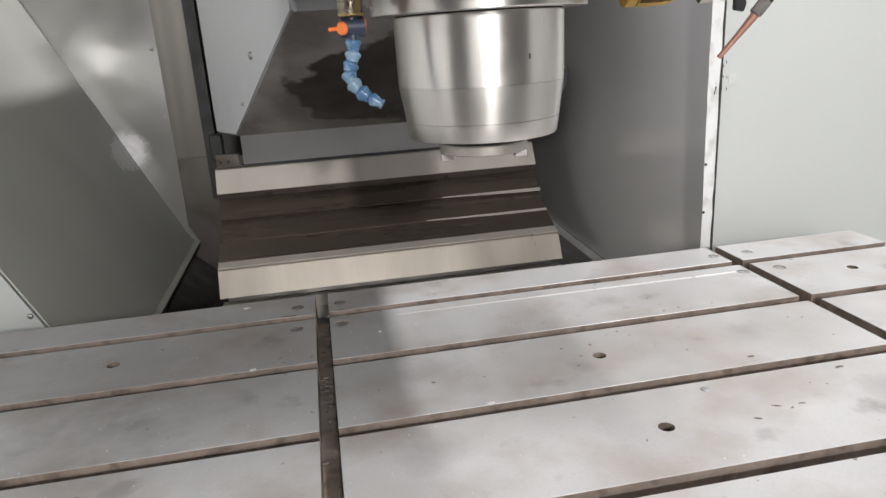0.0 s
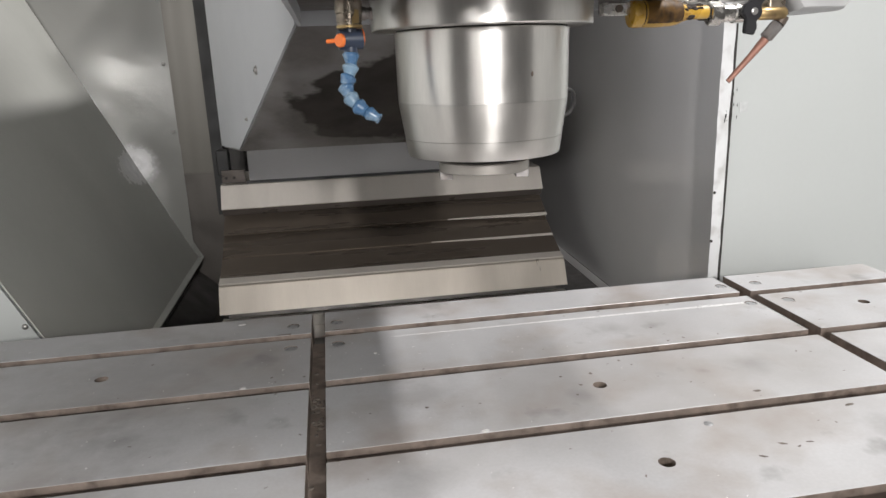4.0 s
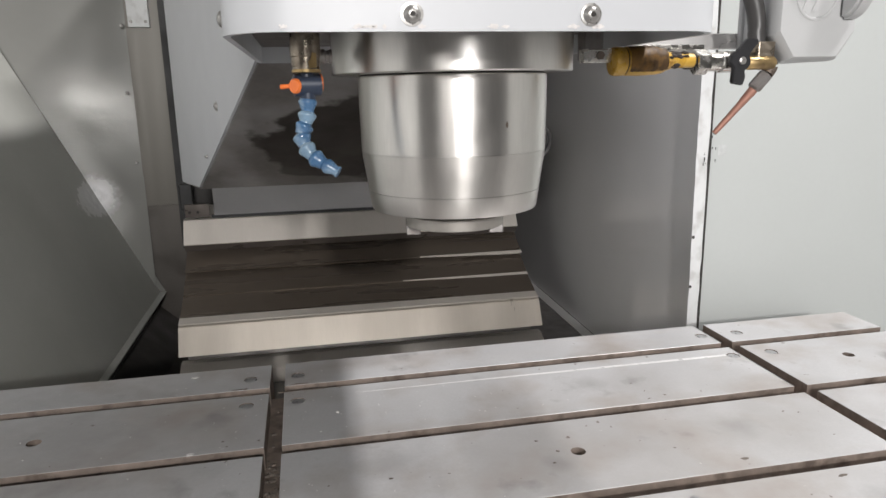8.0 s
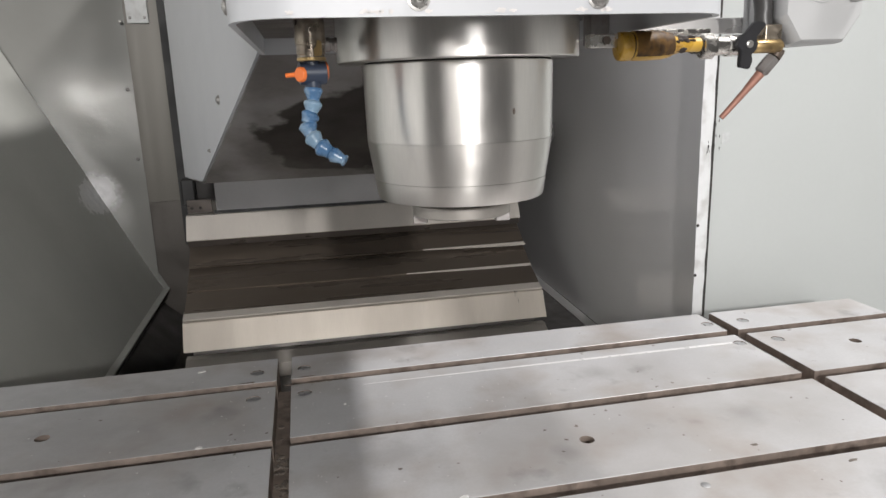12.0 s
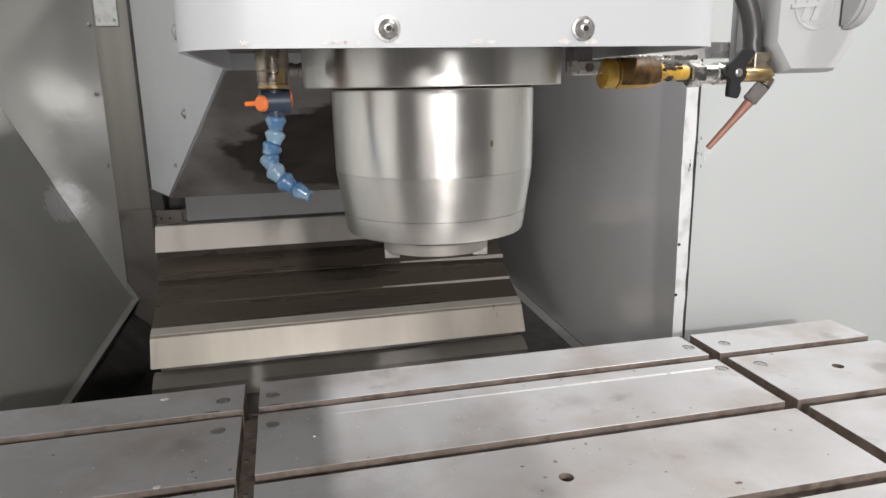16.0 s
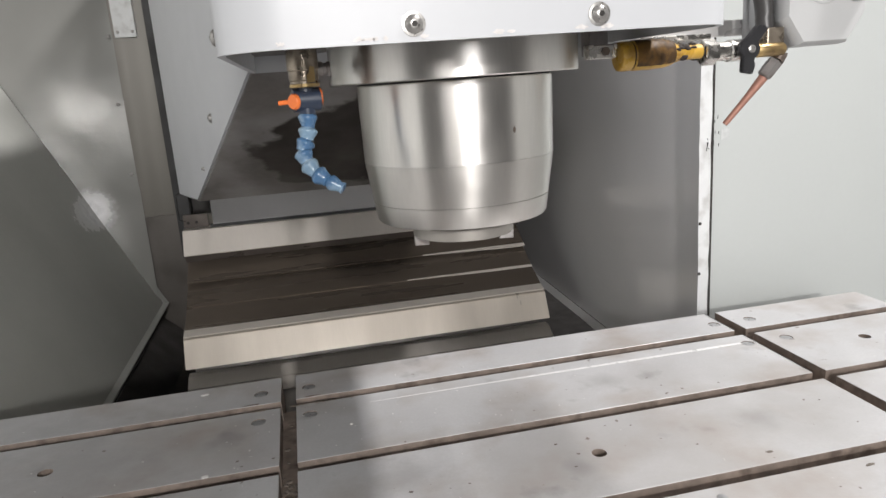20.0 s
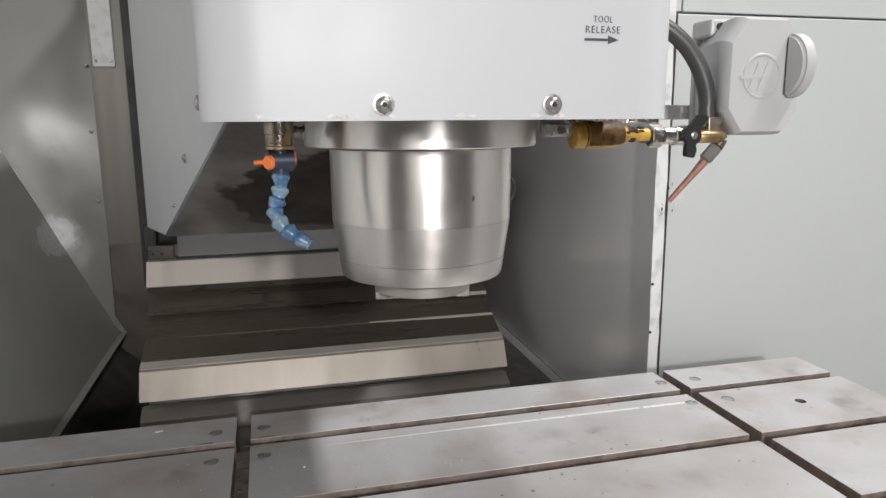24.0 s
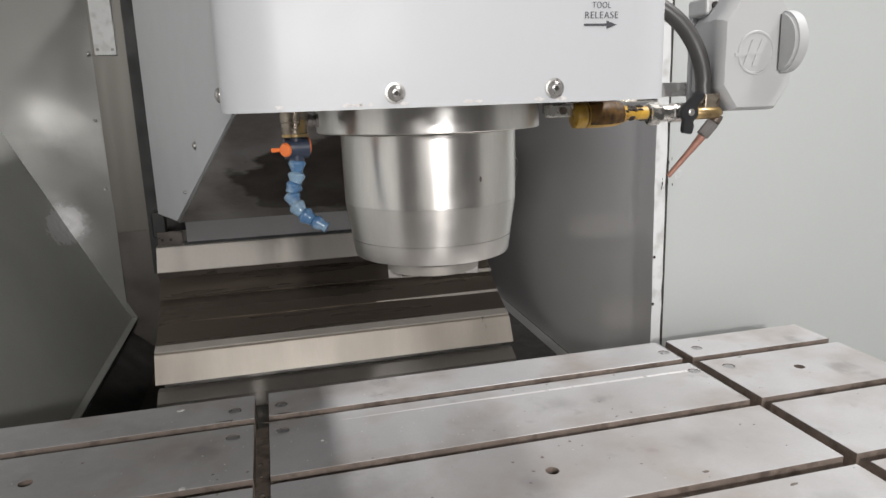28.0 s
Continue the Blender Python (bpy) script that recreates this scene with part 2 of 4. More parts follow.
def painted_glint(m, centre, reach, size):
    """A round lamp reflection painted into the colour, with ragged edges."""
    n, link = m.node_tree.nodes, m.node_tree.links.new
    bsdf = n["Principled BSDF"]
    geo = n.new("ShaderNodeNewGeometry")
    off = n.new("ShaderNodeVectorMath")
    off.operation = "SUBTRACT"
    off.inputs[1].default_value = centre
    link(geo.outputs["Position"], off.inputs[0])
    fit = n.new("ShaderNodeVectorMath")
    fit.operation = "MULTIPLY"
    fit.inputs[1].default_value = reach
    link(off.outputs[0], fit.inputs[0])
    far = n.new("ShaderNodeVectorMath")
    far.operation = "LENGTH"
    link(fit.outputs[0], far.inputs[0])
    t = n.new("ShaderNodeTexNoise")
    t.inputs["Scale"].default_value, t.inputs["Detail"].default_value = 45, 5
    link(geo.outputs["Position"], t.inputs["Vector"])
    ragged = n.new("ShaderNodeMath")
    ragged.operation = "MULTIPLY_ADD"
    ragged.inputs[1].default_value = size * 0.75
    link(t.outputs["Fac"], ragged.inputs[0])
    link(far.outputs["Value"], ragged.inputs[2])
    mask = n.new("ShaderNodeMapRange")
    mask.interpolation_type = "SMOOTHSTEP"
    mask.inputs["From Min"].default_value, mask.inputs["From Max"].default_value = size * 0.8, size * 1.45
    mask.inputs["To Min"].default_value, mask.inputs["To Max"].default_value = 0.9, 0.0
    link(ragged.outputs[0], mask.inputs["Value"])
    tone = n.new("ShaderNodeMix")
    tone.data_type = "RGBA"
    tone.inputs["A"].default_value, tone.inputs["B"].default_value = (0.4, 0.4, 0.4, 1), (1.0, 1.0, 1.0, 1)
    link(t.outputs["Fac"], tone.inputs["Factor"])
    mix = n.new("ShaderNodeMix")
    mix.data_type = "RGBA"
    link(mask.outputs[0], mix.inputs["Factor"])
    link(bsdf.inputs["Base Color"].links[0].from_socket, mix.inputs["A"])
    link(tone.outputs["Result"], mix.inputs["B"])
    link(mix.outputs["Result"], bsdf.inputs["Base Color"])
    dull = n.new("ShaderNodeMix")
    link(mask.outputs[0], dull.inputs["Factor"])
    link(bsdf.inputs["Roughness"].links[0].from_socket, dull.inputs["A"])
    dull.inputs["B"].default_value = 0.48
    link(dull.outputs["Result"], bsdf.inputs["Roughness"])


# The glint on the crease is painted into the colour of both sheets.
painted_glint(GREY_PAINT, (-0.637, 2.5, 0.985), (1, 0.34, 1), 0.075)
# Same paint as the guard; the upright's shade is put into the colour.
UPRIGHT_SHADED = material("grey sheet paint, shade painted in", (0.25, 0.25, 0.235), 0.15, vary=0.04, scale=3, grain=40, bump=0.1, rough_vary=0.05, metal=0.1, coat=0.15, stain=(0.17, 0.17, 0.158), stain_amount=0.5, stain_scale=1.3)
painted_glint(UPRIGHT_SHADED, (-0.632, 2.5, 0.992), (1, 0.34, 1), 0.075)
scuff(UPRIGHT_SHADED, (-0.58, 2.5, 1.25), 0.24, 0.002, (9, 4, 14))
SIDE_GREY = material("smooth grey side sheet", (0.8, 0.79, 0.785), 0.15, metal=0.05, vary=0.04, scale=3, grain=9, bump=0.3, rough_vary=0.03)
GREY_PLATE = material("dull grey plate", (0.34, 0.335, 0.335), 0.4, metal=0.2, vary=0.06, scale=4, bump=0.02)
GRIMY_DARK = material("grimy dark elbow", (0.14, 0.11, 0.09), 0.4, metal=0.5, vary=0.3, scale=60)
DULL_STEEL = material("dull dark steel", (0.36, 0.34, 0.33), 0.42, metal=0.8, vary=0.2, scale=60, stain=(0.14, 0.11, 0.09), stain_amount=0.6, stain_scale=60)
VALVE_BLUE = material("dark blue plastic", (0.022, 0.032, 0.055), 0.35, vary=0.2)
NARROW_SHEET = material("plain steel strip", (0.115, 0.107, 0.09), 0.42, metal=0.2, vary=0.05, rough_vary=0.02, scale=1.2, grain=6, bump=0.0, stretch=(16, 16, 0.5))
DARK_STRIP = material("dark steel strip", (0.1, 0.09, 0.08), 0.4, metal=0.3, vary=0.15, scale=6)
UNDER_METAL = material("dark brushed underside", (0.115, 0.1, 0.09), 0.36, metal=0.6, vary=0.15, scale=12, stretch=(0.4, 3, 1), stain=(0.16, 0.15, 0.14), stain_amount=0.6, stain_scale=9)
GRIMY_BRASS = material("grimy brass", (0.36, 0.31, 0.25), 0.34, metal=0.9, vary=0.3, scale=70, stain=(0.08, 0.06, 0.045), stain_amount=0.9, stain_scale=45, stain_from=0.42)
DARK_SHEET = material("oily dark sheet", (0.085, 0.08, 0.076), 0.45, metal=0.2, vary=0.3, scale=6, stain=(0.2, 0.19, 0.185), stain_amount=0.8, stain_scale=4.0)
TABLE_IRON = table_iron()
SLOT_IRON = material("rusty slot iron", (0.24, 0.195, 0.165), 0.7, metal=0.3, vary=0.35, scale=25, stain=(0.1, 0.075, 0.06), stain_amount=0.8, stain_scale=40, bump=0.2)
SLOT_DIRT = material("slot dirt", (0.13, 0.11, 0.092), 0.75, vary=0.4, scale=80)
PLUG_IRON = material("steel plug", (0.36, 0.36, 0.365), 0.35, metal=0.6, vary=0.15, scale=60)
HOLE_DARK = material("dark hole", (0.03, 0.027, 0.025), 0.8, vary=0.3)
SPINDLE = turning_marks(material("turned steel", (0.69, 0.67, 0.64), 0.4, metal=1.0, vary=0.13, scale=11, grain=220, bump=0.0, stretch=(2, 2, 0.25), rough_vary=0.07, turned_finish=0.75), 0.07)
SPINDLE_LOW = turning_marks(material("turned steel, worn", (0.63, 0.61, 0.58), 0.38, metal=1.0, vary=0.08, scale=12, grain=220, bump=0.0, stretch=(2, 2, 0.3), rough_vary=0.08, turned_finish=0.75), 0.07)
# Darker, browner version of the way cover steel for the lower plate.
WAY_BROWN = material("browner way cover steel", (0.6, 0.545, 0.475), 0.38, metal=0.35, vary=0.09, scale=3, grain=60, bump=0.0, stretch=(5, 1, 0.6), stain=(0.47, 0.42, 0.36), stain_amount=0.5, stain_scale=2.6, stain_from=0.45)
NOSE_STEEL = material("ground nose steel", (0.34, 0.32, 0.295), 0.5, metal=0.7, vary=0.12, scale=30, bump=0.0, rough_vary=0.05)
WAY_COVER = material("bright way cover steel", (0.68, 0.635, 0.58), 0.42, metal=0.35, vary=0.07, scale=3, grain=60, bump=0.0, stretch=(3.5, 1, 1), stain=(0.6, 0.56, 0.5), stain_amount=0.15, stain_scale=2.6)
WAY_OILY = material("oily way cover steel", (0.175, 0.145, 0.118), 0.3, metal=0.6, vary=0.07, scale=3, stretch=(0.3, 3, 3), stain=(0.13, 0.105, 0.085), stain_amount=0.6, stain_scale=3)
RUBBER = material("black rubber", (0.018, 0.018, 0.018), 0.55, vary=0.2)
OIL_SHEET = oily_sheet()
HOSE_RUBBER = material("grey black hose", (0.05, 0.048, 0.047), 0.4, vary=0.2)
AMBER_CRUST = material("amber crust", (0.2, 0.105, 0.026), 0.5, spec=0.2, vary=0.4, scale=70, bump=0.25, stain=(0.045, 0.028, 0.016), stain_amount=0.9, stain_scale=70, stain_from=0.42)
RESIDUE = material("caked residue", (0.025, 0.017, 0.012), 0.75, vary=0.4, scale=120, bump=0.2)
CASTING = material("grey cast cover", (0.47, 0.475, 0.475), 0.42, vary=0.03, scale=15, grain=500, bump=0.06)
BRASS = material("brass", (0.5, 0.36, 0.17), 0.4, metal=0.9, vary=0.25, scale=60, stain=(0.2, 0.14, 0.08), stain_amount=0.75, stain_scale=50)
YELLOW = material("stained yellow fitting", (0.5, 0.3, 0.045), 0.33, vary=0.15, scale=50, stain=(0.2, 0.1, 0.03), stain_amount=0.8, stain_scale=60, stain_from=0.52)
COPPER = material("copper tube", (0.36, 0.185, 0.14), 0.55, metal=0.35, vary=0.2, scale=60)
NICKEL = material("nickel plated brass", (0.66, 0.64, 0.6), 0.25, metal=1.0, vary=0.15, scale=60)
ORANGE = material("orange plastic", (0.72, 0.17, 0.035), 0.4, vary=0.06)
BLUE = material("blue translucent plastic", (0.06, 0.135, 0.25), 0.27, vary=0.2, scale=60, stain=(0.3, 0.4, 0.47), stain_amount=0.55, stain_scale=70, stain_from=0.52)
BLUE_WORN = material("cloudy blue plastic", (0.16, 0.25, 0.34), 0.32, vary=0.2, scale=60, stain=(0.36, 0.44, 0.49), stain_amount=0.6, stain_scale=70)
BLACK_PLASTIC = material("black plastic", (0.02, 0.02, 0.022), 0.4, vary=0.2)
PRINT = material("dark print", (0.05, 0.052, 0.06), 0.5, vary=0.08, bump=0)
CHROME = material("screw steel", (0.36, 0.35, 0.335), 0.36, metal=0.8, vary=0.12, scale=200)
HALL_GREY = material("hall wall paint", (0.33, 0.33, 0.325), 0.6, vary=0.08, scale=2)
CONCRETE = material("hall concrete", (0.2, 0.2, 0.195), 0.7, vary=0.15, scale=2)


# ---- building helpers ----
def put(name, bm, mat, parent=None, label="", smooth=False):
    me = bpy.data.meshes.new(name)
    bmesh.ops.recalc_face_normals(bm, faces=bm.faces)
    if smooth:
        for f in bm.faces:
            f.smooth = True
    bm.to_mesh(me)
    bm.free()
    me.materials.append(mat)
    ob = new(name, me)
    if smooth:
        me.set_sharp_from_angle(angle=radians(smooth if smooth is not True else 40))
    if parent:
        ob.parent = parent
    if label:
        ob["label"] = label
    return ob


def part(name, bm, mat, parent, label="", smooth=False):
    return put(name, bm, mat, parent, label, smooth)


def thing(name, label, category, group="", kind=""):
    return tagged(new(name), label, category, group, kind)


def add_box(bm, x0, x1, y0, y1, z0, z1, bevel=0.0, m=None):
    b = bmesh.new()
    bmesh.ops.create_cube(b, size=1)
    bmesh.ops.transform(b, matrix=Matrix.Translation(((x0 + x1) / 2, (y0 + y1) / 2, (z0 + z1) / 2)) @ Matrix.Diagonal((x1 - x0, y1 - y0, z1 - z0, 1)), verts=b.verts)
    if bevel:
        bmesh.ops.bevel(b, geom=b.edges[:], offset=bevel, segments=2, affect="EDGES", profile=0.5)
    join(bm, b, m)


def join(bm, b, m=None):
    if m:
        bmesh.ops.transform(b, matrix=m, verts=b.verts)
    me = bpy.data.meshes.new("t")
    b.to_mesh(me)
    b.free()
    bm.from_mesh(me)
    bpy.data.meshes.remove(me)


def box(x0, x1, y0, y1, z0, z1, bevel=0.0):
    bm = bmesh.new()
    add_box(bm, x0, x1, y0, y1, z0, z1, bevel)
    return bm


def turned(profile, n=48, m=None, bm=None, caps=True):
    """A body of revolution round z from (radius, z) pairs."""
    bm = bm or bmesh.new()
    rings = []
    made = []
    for r, z in profile:
        ring = [bm.verts.new((r * math.cos(2 * math.pi * k / n), r * math.sin(2 * math.pi * k / n), z)) for k in range(n)]
        rings.append(ring)
        made += ring
    for a, b in zip(rings, rings[1:]):
        for k in range(n):
            bm.faces.new((a[k], a[(k + 1) % n], b[(k + 1) % n], b[k]))
    if caps:
        bm.faces.new(rings[0][::-1])
        bm.faces.new(rings[-1])
    if m:
        bmesh.ops.transform(bm, matrix=m, verts=made)
    return bm


def tube(points, radius, n=12, bm=None, radii=None):
    """A round bar along points."""
    bm = bm or bmesh.new()
    pts = [Vector(p) for p in points]
    rings = []
    for i, p in enumerate(pts):
        d = (pts[min(i + 1, len(pts) - 1)] - pts[max(i - 1, 0)]).normalized()
        q = d.to_track_quat("Z", "Y")
        r = radii[i] if radii else radius
        rings.append([bm.verts.new(p + q @ Vector((r * math.cos(2 * math.pi * k / n), r * math.sin(2 * math.pi * k / n), 0))) for k in range(n)])
    for a, b in zip(rings, rings[1:]):
        for k in range(n):
            bm.faces.new((a[k], a[(k + 1) % n], b[(k + 1) % n], b[k]))
    bm.faces.new(rings[0][::-1])
    bm.faces.new(rings[-1])
    return bm


def prism(outline, depth, m=None):
    """A flat outline in xy, raised by depth along z."""
    bm = bmesh.new()
    low = [bm.verts.new((x, y, 0)) for x, y in outline]
    high = [bm.verts.new((x, y, depth)) for x, y in outline]
    bm.faces.new(low[::-1])
    bm.faces.new(high)
    for k in range(len(low)):
        j = (k + 1) % len(low)
        bm.faces.new((low[k], low[j], high[j], high[k]))
    if m:
        bmesh.ops.transform(bm, matrix=m, verts=bm.verts)
    return bm


def sheet(points, thickness):
    """A flat or bent quad strip given as rows of corners, with thickness along its normal."""
    bm = bmesh.new()
    rows = [[bm.verts.new(p) for p in row] for row in points]
    for a, b in zip(rows, rows[1:]):
        for k in range(len(a) - 1):
            bm.faces.new((a[k], a[k + 1], b[k + 1], b[k]))
    bmesh.ops.recalc_face_normals(bm, faces=bm.faces)
    bmesh.ops.solidify(bm, geom=bm.faces[:], thickness=thickness)
    return bm


def profile_x(outline, x0, x1):
    """An outline of (y, z) drawn out along x."""
    return prism([(y, z) for y, z in outline], x1 - x0, Matrix(((0, 0, 1, x0), (1, 0, 0, 0), (0, 1, 0, 0), (0, 0, 0, 1))))


def between(a, b):
    """The pose whose z axis runs from a to b, at a."""
    a, b = Vector(a), Vector(b)
    return Matrix.Translation(a) @ (b - a).to_track_quat("Z", "Y").to_matrix().to_4x4()


FRONT = Matrix(((1, 0, 0, 0), (0, 0, -1, 0), (0, 1, 0, 0), (0, 0, 0, 1)))  # local z points to -y


def smooth_path(points, steps=4):
    """Points along a soft curve through the given ones."""
    p = [Vector(v) for v in points]
    p = [p[0] * 2 - p[1]] + p + [p[-1] * 2 - p[-2]]
    out = []
    for a, b, c, d in zip(p, p[1:], p[2:], p[3:]):
        for k in range(steps):
            t = k / steps
            out.append(0.5 * (2 * b + (c - a) * t + (2 * a - 5 * b + 4 * c - d) * t * t + (3 * b - a - 3 * c + d) * t ** 3))
    return [tuple(v) for v in out] + [tuple(p[-2])]


def structure(name, bm, mat, label, category="wall"):
    return tagged(put(name, bm, mat), label, category, kind="structure")


# ---- the hall and the enclosure ----
structure("floor", box(-4, 4.5, -5, 4.5, -0.1, 0), CONCRETE, "grey concrete workshop floor under the machine", "floor")
structure("wall_hall_south", box(-4, 4.5, -5.1, -5, 0, 6), HALL_GREY, "plain pale workshop wall")
structure("wall_hall_west", box(-4.1, -4, -5, 4.5, 0, 6), HALL_GREY, "plain pale workshop wall")
structure("wall_hall_east", box(4.5, 4.6, -5, 4.5, 0, 6), HALL_GREY, "plain pale workshop wall")
structure("wall_hall_north", box(-4, 4.5, 4.5, 4.6, 0, 6), HALL_GREY, "plain pale workshop wall")
structure("ceiling", box(-4, 4.5, -5, 4.5, 6, 6.1), HALL_GREY, "plain workshop ceiling", "ceiling")

# back panels of the enclosure
SEAM_X, BACK_Y = 0.796, 1.24
panel = tagged(new("wall_back_right"), "white painted sheet metal back wall beside the column, with a horizontal joint", "wall", kind="structure")
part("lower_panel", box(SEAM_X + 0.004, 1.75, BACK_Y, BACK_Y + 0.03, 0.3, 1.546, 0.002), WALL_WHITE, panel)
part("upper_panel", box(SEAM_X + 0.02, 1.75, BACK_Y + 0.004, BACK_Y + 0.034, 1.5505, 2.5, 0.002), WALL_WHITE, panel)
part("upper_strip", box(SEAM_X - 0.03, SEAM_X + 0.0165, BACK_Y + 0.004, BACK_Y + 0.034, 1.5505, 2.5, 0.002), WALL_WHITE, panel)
part("joint_backing", box(SEAM_X - 0.03, 1.75, BACK_Y + 0.034, BACK_Y + 0.04, 1.4, 2.5), HOLE_DARK, panel, "dark joint behind the panels")
# Out of view; their paint is lightened to brighten the recess.
structure("wall_enclosure_east", box(1.75, 1.79, -0.4, BACK_Y + 0.04, 0.3, 1.8), BOUNCE_WHITE, "unseen white enclosure side wall, lightened to bounce light")
structure("wall_enclosure_west", box(-1.345, -1.305, -0.4, 2.54, 0.3, 2.5), BOUNCE_WHITE, "unseen white enclosure side wall, lightened to bounce light")
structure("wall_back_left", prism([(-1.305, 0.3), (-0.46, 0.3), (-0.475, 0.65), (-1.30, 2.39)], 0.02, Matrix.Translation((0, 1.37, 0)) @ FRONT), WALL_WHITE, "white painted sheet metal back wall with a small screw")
structure("chip_tray", box(-1.3, 1.75, 1.11, 2.9, 0.40, 0.44), HOLE_DARK, "dark wet chip tray under the way cover", "tray")
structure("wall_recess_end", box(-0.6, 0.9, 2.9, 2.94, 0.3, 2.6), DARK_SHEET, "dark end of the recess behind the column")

# ---- recess side sheets ----
right_sheet = thing("side_sheet", "dull grey steel side sheet of the column recess, stained and scuffed", "panel", "recess side sheets")
part("sheet", sheet([[(SEAM_X - 0.004, BACK_Y - 0.004, 0.652), (SEAM_X + 0.03, 2.9, 0.648)], [(SEAM_X - 0.004, BACK_Y - 0.004, 2.5), (SEAM_X + 0.03, 2.9, 2.5)]], 0.003), SIDE_GREY, right_sheet)
part("bottom_flange", sheet([[(SEAM_X - 0.004, BACK_Y, 0.651), (SEAM_X + 0.026, 2.9, 0.647)], [(SEAM_X - 0.03, BACK_Y, 0.646), (SEAM_X, 2.9, 0.642)]], 0.002), SIDE_GREY, right_sheet)
edge = bmesh.new()
wave = random.Random(8)
rows = []
for k in range(61):
    z = 0.65 + 1.85 * k / 60
    rows.append(((SEAM_X - 0.0275 + 0.0015 * math.sin(z * 9) + wave.uniform(-0.0006, 0.0006), BACK_Y - 0.0095, z), (SEAM_X - 0.0035 + wave.uniform(-0.0012, 0.0012), BACK_Y - 0.0075, z)))
join(edge, sheet([[r[0] for r in rows], [r[1] for r in rows]], 0.0015))
part("front_flange", edge, TRIM_WHITE, right_sheet, "chipped white folded edge")
part("joint_line", box(SEAM_X - 0.0045, SEAM_X + 0.0045, BACK_Y - 0.005, BACK_Y + 0.02, 0.65, 1.546), HOLE_DARK, right_sheet, "dark gap with crumbled sealant")

# the left guard slopes outwards and meets an upright sheet along a crease
LOW_X, LOW_Z, LEAN_OUT, CREASE_Y = -0.47, 0.65, 0.476, 2.5


def guard_x(z):
    return LOW_X - LEAN_OUT * (z - LOW_Z)


left_sheet = thing("side_sheet", "grey green painted sloping guard sheet creased to an upright sheet", "panel", "recess side sheets")
guard = []
for z in (LOW_Z, 2.39):
    x = guard_x(z)
    row = [(x, 1.352, z)] + [(x, CREASE_Y - d, z) for d in (0.5, 0.12)]
    row += [(x + a, CREASE_Y - c, z) for a, c in ((0.0, 0.0004), (0.0006, 0.0))]
    guard.append(row)
part("guard_sheet", sheet(guard, 0.003), GREY_PAINT, left_sheet, "sloping creased guard sheet", 20)
part("upright_sheet", prism([(guard_x(LOW_Z) + 0.03, LOW_Z), (-0.478, LOW_Z + 0.01), (-0.484, 2.5), (guard_x(2.39) + 0.03, 2.5), (guard_x(2.39) + 0.03, 2.39)][1:], 0.003, Matrix.Translation((-0.48, CREASE_Y + 0.0035, 0.9)) @ pose(0, 0, 0, -3.2, 0, 5.6) @ Matrix.Translation((0.48, 0, -0.9)) @ FRONT), UPRIGHT_SHADED, left_sheet, "upright sheet beside the column")
part("fold_strip", sheet([[(guard_x(z) + 0.0007, CREASE_Y, z), (guard_x(z) + 0.02, CREASE_Y, z)] for z in (LOW_Z, 2.39)], 0.002), UPRIGHT_SHADED, left_sheet)
part("bottom_flange", box(LOW_X, LOW_X + 0.022, 1.36, 2.5, LOW_Z - 0.004, LOW_Z), GREY_PAINT, left_sheet)

back_left = thing("column_side_sheet", "dull folded steel sheet closing the gap beside the column", "panel")
# One sheet in two pieces, the lower one in darker steel.
for z0, z1, mat in ((0.45, 0.95, DARK_STRIP), (0.951, 2.5, NARROW_SHEET)):
    part("sheet", sheet([[(-0.482, 2.512, z), (-0.445, 2.514, z), (-0.435, 2.518, z), (-0.36, 2.52, z)] for z in (z0, z1)], 0.003), mat, back_left, "", 50)
part("wiper", box(-0.378, -0.34, 2.50, 2.512, 0.8, 2.5), RUBBER, back_left, "black rubber wiper strip")

column = thing("machine_column", "dark machine column behind the head", "machine column")
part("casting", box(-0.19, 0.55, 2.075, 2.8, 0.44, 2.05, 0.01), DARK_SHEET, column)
part("front_plate", box(-0.207, 0.6, 2.05, 2.07, 0.985, 1.6), GREY_PLATE, column, "grey lower plate")
part("wiper_edge", box(-0.215, 0.6, 2.047, 2.065, 0.975, 0.985), RUBBER, column, "black wiper edge")
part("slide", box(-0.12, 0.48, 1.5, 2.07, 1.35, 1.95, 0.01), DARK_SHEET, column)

# ---- machine bed under the table ----
bed = thing("machine_bed", "dark cast machine bed under the table", "machine bed")
part("casting", box(-0.7, 0.96, 0.2, 1.09, 0.0, 0.74, 0.01), DARK_SHEET, bed)
part("rear_casting", box(-0.25, 0.62, 1.4, 2.86, 0.44, 0.60, 0.01), DARK_SHEET, bed)

# ---- way cover behind the table ----
AX0, AX1 = -0.288, 0.664
way = thing("way_cover", "stepped telescopic steel way cover, bright folds and oily dark slopes", "way cover")
part("top_plate", profile_x([(2.03, 0.977), (1.995, 0.915), (1.997, 0.9125), (2.033, 0.974), (2.3, 0.974), (2.3, 0.977)], AX0, AX1), WAY_COVER, way, "bright folded edge")
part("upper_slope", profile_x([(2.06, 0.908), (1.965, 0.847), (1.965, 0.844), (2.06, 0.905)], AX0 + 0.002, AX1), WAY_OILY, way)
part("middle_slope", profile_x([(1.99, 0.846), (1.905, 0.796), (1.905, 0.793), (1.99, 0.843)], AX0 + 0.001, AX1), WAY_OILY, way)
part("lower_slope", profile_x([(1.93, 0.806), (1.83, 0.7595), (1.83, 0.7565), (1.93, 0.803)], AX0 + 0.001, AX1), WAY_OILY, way)


